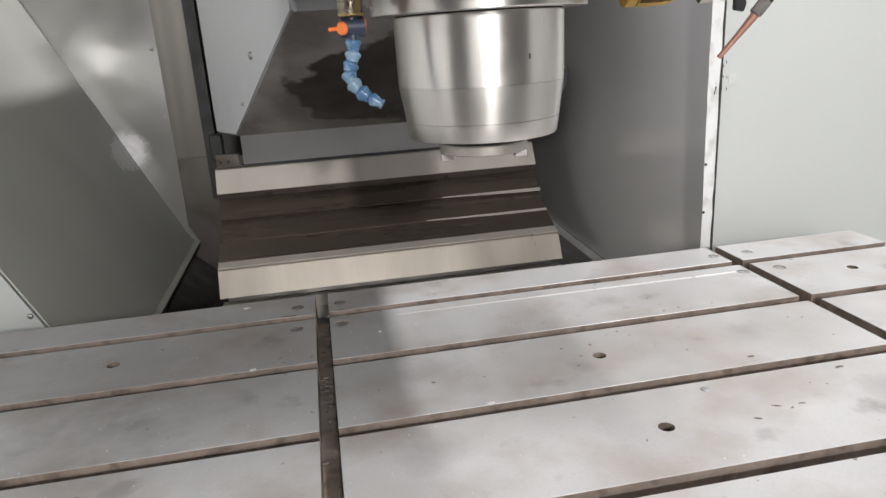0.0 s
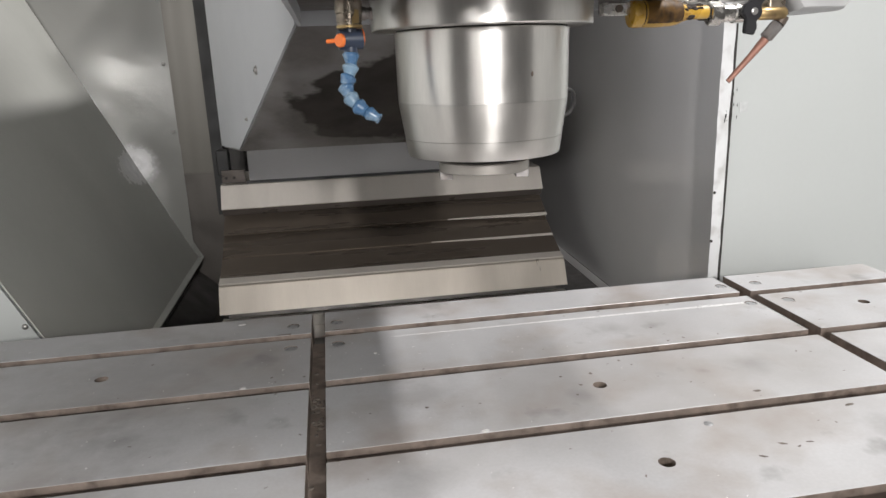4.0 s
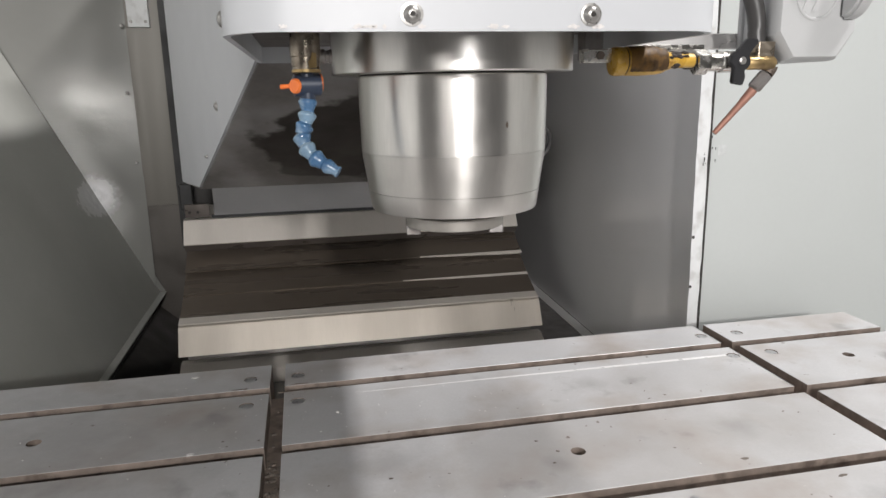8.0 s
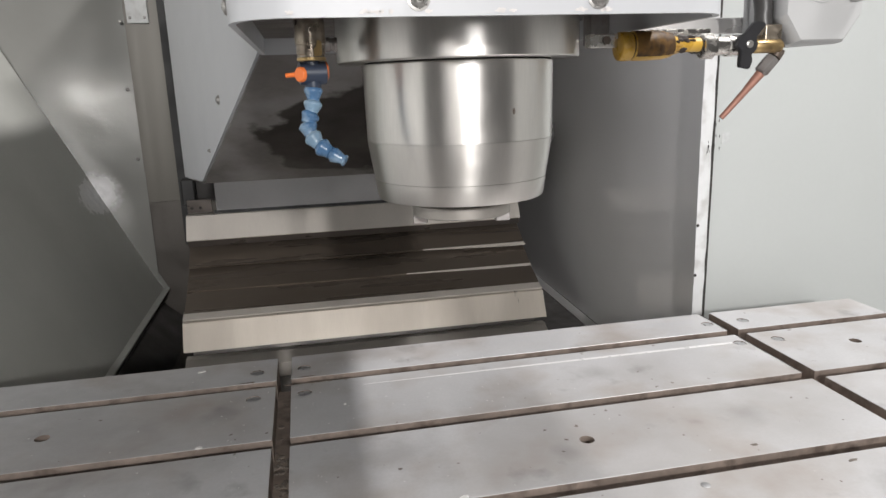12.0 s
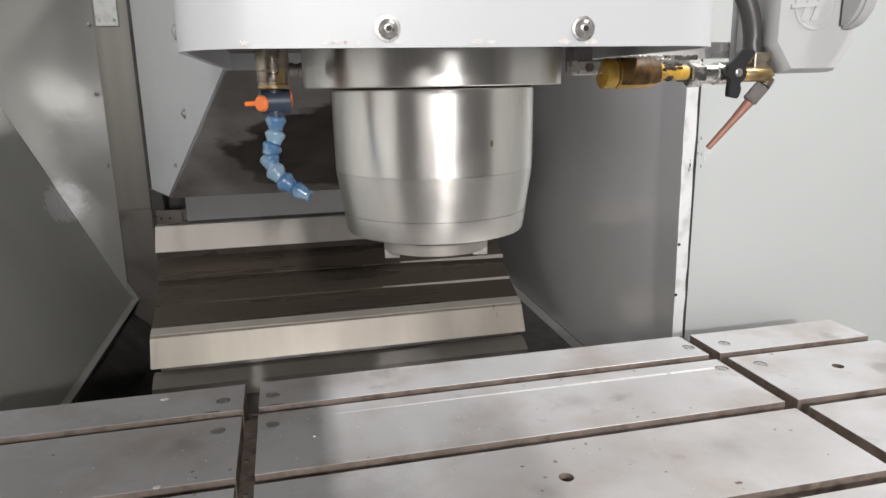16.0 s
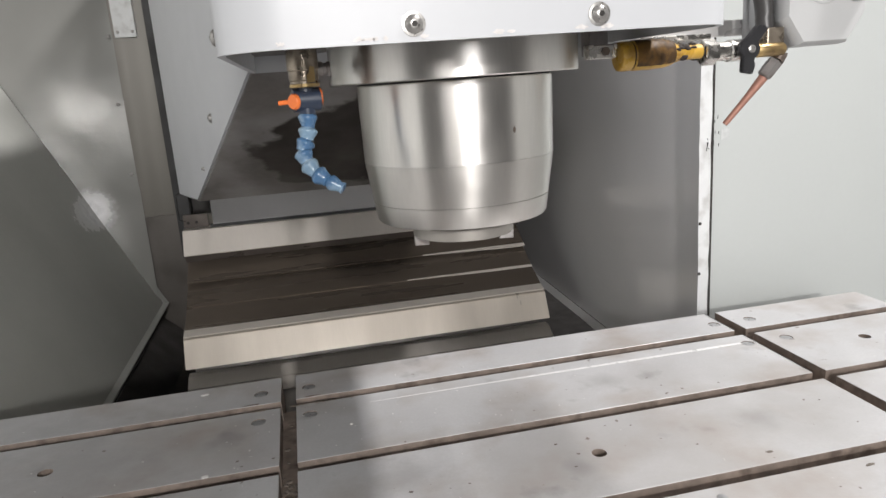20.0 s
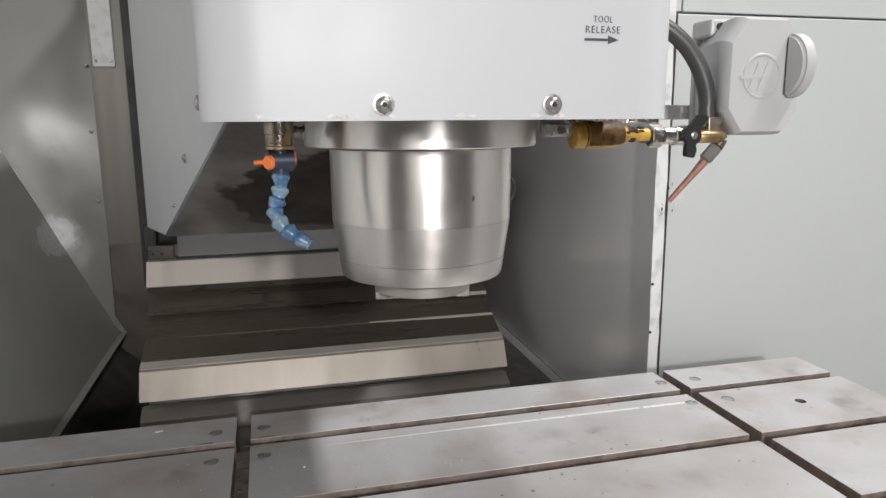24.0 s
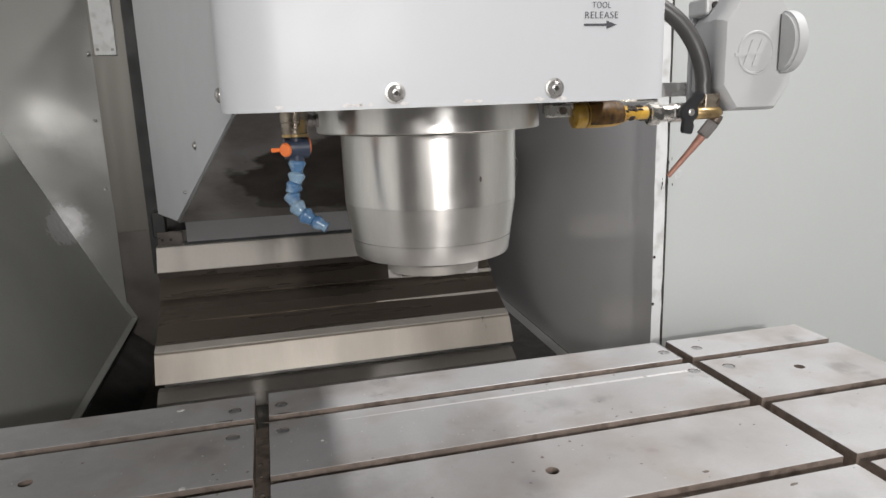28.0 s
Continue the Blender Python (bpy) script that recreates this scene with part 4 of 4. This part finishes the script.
JOINTS = [(0.0543, 0.63, 1.3115), (0.0535, 0.6295, 1.3005), (0.0515, 0.628, 1.2915), (0.0472, 0.6265, 1.2835), (0.0497, 0.624, 1.2745), (0.0555, 0.620, 1.2665), (0.0635, 0.616, 1.2605), (0.0745, 0.612, 1.2540)]
for a, b in zip(JOINTS, JOINTS[1:]):
    n = (Vector(b) - Vector(a)).length
    last = b == JOINTS[-1]
    prof = [(0.0042, -0.001), (0.0060, n * 0.04), (0.0071, n * 0.16), (0.0074, n * 0.3), (0.0070, n * 0.4), (0.0058, n * 0.66), (0.0050, n * 0.88), (0.0052, n * 0.98), (0.0042, n * 1.04)]
    if last:
        prof = [(0.0034, -0.001), (0.0050, 0.001), (0.0062, n * 0.22), (0.0058, n * 0.4), (0.0042, n * 0.7), (0.0040, n * 0.86), (0.0047, n * 0.9), (0.0047, n), (0.003, n)]
    worn = JOINTS.index(a) in (1, 4)
    part("segment", turned(prof, 24, between(a, b)), BLUE_WORN if worn else BLUE, hose, "cloudy pale blue plastic segment" if worn else "blue plastic segment", 50)

# ---- air blast fittings ----
air = thing("air_nozzle", "stained brass air valve with black wing handle and copper nozzle", "air nozzle")
RIGHTWARD = lambda x, y, z: pose(x, y, z, 0, 90, 0)  # noqa: E731
FY = 0.665
BARREL = lambda x: pose(x, FY - 0.004, 1.3378, 0, 90, 0)  # noqa: E731
part("yellow_cap", turned([(0.0095, 0), (0.0122, 0.0012), (0.0128, 0.004), (0.0125, 0.0115)], 28, BARREL(0.3245)), YELLOW, air, "clear yellow plastic cap", 40)
part("cap_ring", turned([(0.0117, 0), (0.0117, 0.0022)], 28, BARREL(0.3358)), RESIDUE, air, "dark ring groove")
part("yellow_body", turned([(0.0122, 0), (0.0127, 0.001), (0.0129, 0.015), (0.0121, 0.03), (0.0108, 0.037), (0.0088, 0.0405)], 28, BARREL(0.3376)), YELLOW, air, "yellow fitting caked with brown residue", 40)
crust = bmesh.new()
NU, NV = 26, 20
grid = []
for k in range(NU + 1):
    u = k / NU
    row = []
    for q in range(NV + 1):
        v = q / NV
        ang = radians(-226 + 221 * v)  # from the back over the top to low on the front
        cover = 0.95 - 2.1 * abs(u - 0.5) ** 1.6 + 0.5 * noise.noise(Vector((u * 3.1, v * 3.3, 4.2))) - max(0.0, v - 0.78) * 3.0
        base = 0.0127 - 0.0022 * max(0.0, u - 0.62) / 0.38
        r = base + (0.0003 + 0.0009 * abs(noise.noise(Vector((u * 11, v * 9, 1.7)))) if cover > 0 else -0.0012)
        row.append(crust.verts.new((0.3385 + 0.0375 * u, FY - 0.004 + r * math.cos(ang), 1.3378 - r * math.sin(ang))))
    grid.append(row)
for a, b in zip(grid, grid[1:]):
    for k in range(NV):
        crust.faces.new((a[k], a[k + 1], b[k + 1], b[k]))
part("residue_crust", crust, AMBER_CRUST, air, "dried dark amber crust", 60)
part("yellow_neck", turned([(0.0088, 0), (0.0078, 0.004), (0.0066, 0.008), (0.0064, 0.027)], 20, BARREL(0.378)), YELLOW, air, "", 40)
part("sealing_tape", turned([(0.0062, 0), (0.007, 0.002), (0.0068, 0.008), (0.006, 0.01)], 16, RIGHTWARD(0.3985, FY, 1.337)), HOLE_DARK, air, "dark sealing tape")
part("hex_nut", turned([(0.0098, 0), (0.0115, 0.001), (0.0115, 0.013), (0.0098, 0.014)], 6, RIGHTWARD(0.4085, FY, 1.3365)), NICKEL, air, "plated hex nut")
part("valve_tube", turned([(0.0085, 0), (0.0085, 0.012), (0.0098, 0.013), (0.0098, 0.034), (0.0082, 0.036)], 24, RIGHTWARD(0.4225, FY, 1.3365)), NICKEL, air, "plated valve body", 40)
part("tee_block", box(0.4715, 0.489, FY - 0.006, FY + 0.009, 1.3385, 1.3545, 0.0012), GRIMY_BRASS, air, "grimy plated block")
part("brass_body", turned([(0.0058, 0), (0.0064, 0.001), (0.0064, 0.03), (0.005, 0.032)], 24, RIGHTWARD(0.4585, FY - 0.003, 1.3352)), BRASS, air, "brass tee", 40)
wing_shape = prism([(-0.0028, -0.020), (0.006, -0.0195), (0.0066, -0.012), (0.0042, -0.0075), (0.0072, -0.003), (0.0074, 0.002), (0.0044, 0.0065), (0.0062, 0.011), (0.0095, 0.0185), (0.007, 0.0205), (0.0, 0.019), (-0.0052, 0.0075), (-0.0095, 0.003), (-0.0095, -0.004), (-0.0048, -0.0075), (-0.0042, -0.013)], 0.0055, Matrix.Translation((0.449, FY - 0.010, 1.3368)) @ FRONT @ pose(0, 0, 0, 0, 0, -14) @ Matrix.Diagonal((1.25, 1.08, 1, 1)))
bmesh.ops.bevel(wing_shape, geom=list(wing_shape.edges), offset=0.0009, segments=2, affect="EDGES")
wing = part("wing_handle", wing_shape, BLACK_PLASTIC, air, "black wing handle", 40)
part("handle_screw", turned([(0.0035, 0), (0.0035, 0.0015), (0.002, 0.002)], 16, Matrix.Translation((0.449, FY - 0.015, 1.3368)) @ FRONT), CHROME, wing, "small screw")
part("hose_nut", turned([(0.0072, 1.344), (0.0078, 1.345), (0.0078, 1.354), (0.0068, 1.355)], 6, Matrix.Translation((0.4755, FY + 0.004, 0))), GRIMY_BRASS, air, "brass hose nut")
part("elbow", tube(smooth_path([(0.481, FY, 1.337), (0.488, FY, 1.3365), (0.4905, FY, 1.3315), (0.4865, FY, 1.325)]), 0.0062, 14), GRIMY_DARK, air, "dark elbow", 60)
part("nozzle_nut", turned([(0.0052, 0), (0.0068, 0.001), (0.0068, 0.017), (0.005, 0.0185)], 6, between((0.4865, FY, 1.3255), (0.4672, FY + 0.006, 1.3000))), DULL_STEEL, air, "grey collar")
part("copper_tube", tube([(0.4755, FY + 0.003, 1.3105), (0.4635, FY + 0.007, 1.2945), (0.4435, FY + 0.013, 1.2695)], 0.003, 14, radii=[0.0045, 0.0033, 0.0026]), COPPER, air, "bare copper tube", 40)
rubber = thing("rubber_hose", "black rubber hose curving from the fitting to the head", "hose")
part("hose", tube(smooth_path([(0.4755, FY + 0.004, 1.3535), (0.4750, FY + 0.005, 1.372), (0.471, FY + 0.006, 1.390), (0.463, FY + 0.009, 1.409), (0.449, FY + 0.013, 1.428), (0.427, FY + 0.02, 1.445), (0.40, FY + 0.03, 1.455), (0.353, FY + 0.04, 1.457)]), 0.0084, 14), HOSE_RUBBER, rubber, "", 60)

bm = bmesh.new()
rng = random.Random(21)
for k in range(60):
    b = bmesh.new()
    bmesh.ops.create_icosphere(b, subdivisions=1, radius=rng.uniform(0.0012, 0.003))
    for v in b.verts:
        v.co = Vector((v.co.x * 1.7, v.co.y, v.co.z * 0.8)) * rng.uniform(0.75, 1.2)
    ang = rng.uniform(-0.5, 1.25) if k < 52 else rng.uniform(2.0, 2.6)  # from the top towards the front
    x = rng.uniform(0.367, 0.396) if k < 44 else rng.uniform(0.372, 0.384) if k < 52 else rng.uniform(0.378, 0.386)
    r = 0.0085 - 0.0022 * min(1.0, (x - 0.367) / 0.02)
    join(bm, b, Matrix.Translation((x, FY - 0.004 - r * math.sin(ang), 1.3378 + r * math.cos(ang))))
part("residue", bm, RESIDUE, air, "caked brown residue", 60)

# ---- grey box beside the head ----
gbox = thing("motor_box", "light grey cast box with a raised emblem and a round bulge", "machine box")


def octagon(x0, x1, z0, z1, c):
    return [(x0 + c, z0), (x1 - c, z0), (x1, z0 + c * 1.4), (x1, z1 - c * 1.4), (x1 - c, z1), (x0 + c, z1), (x0, z1 - c * 1.4), (x0, z0 + c * 1.4)]


bm = bmesh.new()
rings = []
for inset, y in ((0.0, 0.735), (0.0, 0.668), (0.0015, 0.657), (0.004, 0.6525)):
    rings.append([bm.verts.new((x, y, z)) for x, z in octagon(0.484 + inset + (0.022 if y > 0.7 else 0), 0.5705 - inset, 1.336 + inset, 1.4515 - inset, 0.0165)])
for a, b in zip(rings, rings[1:]):
    for k in range(8):
        bm.faces.new((a[k], a[(k + 1) % 8], b[(k + 1) % 8], b[k]))
bm.faces.new(rings[0])
bm.faces.new(rings[-1][::-1])
bmesh.ops.bevel(bm, geom=[e for e in bm.edges if len(e.link_faces) == 2 and e.calc_face_angle() > 0.2], offset=0.0022, segments=2, affect="EDGES")
part("cover", bm, CASTING, gbox, "", 30)
part("back_plate", box(0.503, 0.57, 0.735, 0.742, 1.345, 1.452, 0.002), CASTING, gbox)
part("corner_lug", box(0.4985, 0.523, 0.703, 0.738, 1.437, 1.455, 0.003), CASTING, gbox)
part("lug_screw", turned([(0.0038, 0), (0.0038, 0.002)], 16, Matrix.Translation((0.508, 0.703, 1.447)) @ FRONT), HOLE_DARK, gbox, "dark recessed screw")
bulge = bmesh.new()
outline = [(0.0, -0.031)] + [(0.027 * math.cos(a), 0.031 * math.sin(a)) for a in [radians(-84 + 168 * k / 16) for k in range(17)]] + [(0.0, 0.031)]
join(bulge, prism(outline, 0.0165, Matrix(((0, 0, 1, 0.549), (-1, 0, 0, 0.6525), (0, 1, 0, 1.404), (0, 0, 0, 1)))))
bmesh.ops.bevel(bulge, geom=[e for e in bulge.edges if e.calc_face_angle(0) > 0.8], offset=0.003, segments=3, affect="EDGES")
part("bulge", bulge, CASTING, gbox, "rounded raised bulge", 40)
EM = Matrix.Translation((0.5235, 0.6525, 1.394)) @ FRONT @ Matrix.Diagonal((1.2, 1.2, 1, 1))
part("emblem_ring", turned([(0.0158, 0), (0.0165, 0.0009), (0.0178, 0.0009), (0.0185, 0), (0.0158, 0)], 40, EM, caps=False), CASTING, gbox, "raised ring", 30)
for x0 in (-0.008, 0.001):
    part("emblem_bar", prism([(x0 - 0.005, -0.011), (x0, -0.011), (x0 + 0.0085, 0.011), (x0 + 0.0035, 0.011)], 0.0009, EM), CASTING, gbox, "raised slanted bar")
part("emblem_bar", prism([(-0.021, -0.003), (0.006, -0.001), (0.007, 0.002), (-0.021, 0.0)], 0.0013, EM), CASTING, gbox, "raised cross bar")
part("mount_arm", box(0.36, 0.51, 0.742, 0.75, 1.352, 1.368, 0.001), STEEL_SHEET, gbox, "steel mounting plate")

# ---- recess details ----
for x, z in ((-0.486, 1.534), (-0.492, 1.325), (-0.489, 1.10), (-0.484, 0.685)):
    part("panel_screw", turned([(0.006, 0), (0.006, 0.0015), (0.003, 0.003)], 14, Matrix.Translation((x - 0.006, CREASE_Y + 0.0005, z)) @ FRONT), CHROME, left_sheet, "small screw")
bracket = thing("trim_strip", "pale painted trim strip with two small screws", "trim")
part("strip", box(-0.472, -0.407, 2.498, 2.508, 1.528, 2.5, 0.002), TRIM_WHITE, bracket)
for x in (-0.462, -0.418):
    part("screw", turned([(0.005, 0), (0.005, 0.002), (0.003, 0.003)], 14, Matrix.Translation((x, 2.498, 1.545)) @ FRONT), CHROME, bracket)
corner_screw = thing("wall_screw", "small round head screw in the white wall", "screw")
part("head", turned([(0.006, 0), (0.006, 0.001), (0.0045, 0.003), (0.002, 0.004)], 16, Matrix.Translation((-0.573, 1.35, 0.838)) @ FRONT), CHROME, corner_screw, "", 40)
for z in (1.031, 0.932):
    part("flange_screw", turned([(0.003, 0), (0.003, 0.001)], 12, Matrix.Translation((SEAM_X - 0.0245, BACK_Y - 0.011, z)) @ FRONT), HOLE_DARK, right_sheet)

# crumbling sealant along the corner joint
bm = bmesh.new()
rng = random.Random(11)
for k in range(14):
    z = rng.gauss(1.195, 0.02)
    big = rng.random() < 0.25
    r = rng.uniform(0.0008, 0.002 if big else 0.0013)
    c = Vector((SEAM_X + rng.uniform(-0.018, 0.012), BACK_Y - 0.0105 + rng.uniform(-0.001, 0.001), z))
    b = bmesh.new()
    bmesh.ops.create_icosphere(b, subdivisions=1, radius=r)
    for v in b.verts:
        v.co = Vector((v.co.x * 0.7, v.co.y * 0.6, v.co.z * rng.uniform(1.0, 4.5))) * rng.uniform(0.7, 1.2)
    join(bm, b, Matrix.Translation(c))
tagged(part("sealant", bm, RUBBER, right_sheet, "crumbled dark sealant"), kind="stuff")
FILM = material("clear film", (0.56, 0.575, 0.57), 0.18, vary=0.08, scale=120, bump=0.1)
latch = thing("sticker", "small clear rectangular sticker on the white wall", "sticker")
part("film", box(0.818, 0.836, BACK_Y - 0.0006, BACK_Y, 1.184, 1.205), FILM, latch)

# ---- dust and swarf on the table ----
bm = bmesh.new()
rng = random.Random(3)
count = 0
while count < 150:
    x, y = rng.gauss(0.0, 0.2), rng.uniform(0.45, 1.09)
    if not -0.5 < x < 1.0 or any(a0 - 0.004 < x < a1 + 0.004 for a0, a1 in ((-0.021, 0.0), (0.705, 0.726))):
        continue
    if not any(y0 + 0.004 < y < y1 - 0.004 for y0, y1 in Y_ROWS):
        continue
    r = rng.uniform(0.0004, 0.001)
    b = bmesh.new()
    bmesh.ops.create_icosphere(b, subdivisions=1, radius=r)
    for v in b.verts:
        v.co = Vector((v.co.x * 1.3, v.co.y, v.co.z * 0.4))
    join(bm, b, Matrix.Translation((x, y, TOP + 0.0003)) @ Matrix.Rotation(rng.uniform(0, 3), 4, "Z"))
    count += 1
tagged(put("metal_chips", bm, DUST), "tiny pale metal chips scattered over the table", "metal chips", kind="stuff")

# ---- dirt lying in the slots ----
bm = bmesh.new()
rng = random.Random(17)
for k in range(120):
    if k < 40:
        x, y = rng.uniform(-0.0195, -0.0015), rng.choice((rng.gauss(0.836, 0.01), rng.gauss(0.836, 0.01), rng.gauss(0.79, 0.012), rng.uniform(0.5, 1.03)))
    else:
        lo = rng.choice((1.0015, 0.8265, 0.6515, 0.4765))
        x, y = rng.uniform(-0.5, 0.98), lo + rng.uniform(0.001, 0.016)
    b = bmesh.new()
    bmesh.ops.create_icosphere(b, subdivisions=1, radius=rng.uniform(0.0015, 0.0042))
    for v in b.verts:
        v.co = Vector((v.co.x * 1.3, v.co.y, v.co.z * 0.55)) * rng.uniform(0.7, 1.2)
    join(bm, b, Matrix.Translation((x, y, TOP - DEPTH + 0.0008)))
tagged(put("slot_dirt", bm, SLOT_DIRT), "pale brown dirt and chips lying in the slots", "dirt", kind="stuff")

# ---- rust bloom along the slot edges by the cross slot ----
rng = random.Random(29)
for k in range(16):
    near = rng.choice((0, 0, 1))
    x = rng.choice((0.002 + abs(rng.gauss(0, 0.035)), -0.024 - abs(rng.gauss(0, 0.05))))
    y = (Y_ROWS[0][0] + 0.003 if near else Y_ROWS[0][0] - 0.0205) if Y_ROWS[0][0] > Y_ROWS[-1][0] else (Y_ROWS[-1][0] + 0.003 if near else Y_ROWS[-2][1] - 0.003)
    w, d = rng.uniform(0.004, 0.016), rng.uniform(0.0012, 0.0028)
    pts = [(w * math.cos(a) * rng.uniform(0.6, 1), d * math.sin(a) * rng.uniform(0.5, 1.1)) for a in [j * math.pi / 7 for j in range(14)]]
    part("rust_stain", prism(pts, 0.0004, Matrix.Translation((x, y, TOP - 0.0002))), SLOT_IRON, table, "brown rust stain")

# ---- marks and scraps on the table top ----
rng = random.Random(53)


def flake(name, x, y, w, d, mat, label, high=0.0006):
    """A thin irregular mark lying on the table."""
    pts = [(w * math.cos(a) * rng.uniform(0.5, 1), d * math.sin(a) * rng.uniform(0.5, 1)) for a in [j * math.pi / 6 for j in range(12)]]
    turn = Matrix.Rotation(rng.uniform(-0.5, 0.5), 4, "Z")
    part(name, prism(pts, high, Matrix.Translation((x, y, TOP - 0.0002)) @ turn), mat, table, label)


for x, y, w in ((-0.071, 0.871, 0.0028), (-0.065, 0.857, 0.0022), (-0.028, 0.864, 0.003), (0.319, 0.755, 0.003), (0.306, 0.731, 0.0024), (0.302, 0.783, 0.0026), (0.405, 0.795, 0.002), (0.455, 0.73, 0.002), (0.516, 0.863, 0.0032), (0.495, 0.881, 0.002), (0.488, 0.909, 0.0022), (0.656, 0.775, 0.0022), (0.657, 0.714, 0.0018), (0.12, 0.742, 0.0035)):
    flake("dark_pit", x, y, w, w * 0.6, GRIMY_DARK, "small dark pit", 0.0004)
for x, y, w in ((0.475, 0.578, 0.006), (0.489, 0.57, 0.004), (0.505, 0.575, 0.005), (0.441, 0.561, 0.006), (0.52, 0.69, 0.007), (0.60, 0.635, 0.008)):
    flake("rust_scuff", x, y, w, w * 0.35, SLOT_DIRT, "faint brown scuff", 0.0004)
for x, y, w in ((-0.132, 1.082, 0.0065), (-0.106, 0.8465, 0.006), (0.176, 0.6725, 0.006), (0.071, 0.917, 0.002)):
    flake("pale_scrap", x, y, w, w * 0.45, DUST, "pale scrap of metal", 0.0016)
part("plug", turned([(0.0052, TOP - 0.004), (0.0052, TOP + 0.0003), (0.0044, TOP + 0.0006)], 20, Matrix.Translation((0.422, 0.632, 0))), PLUG_IRON, table, "small worn steel plug", 30)
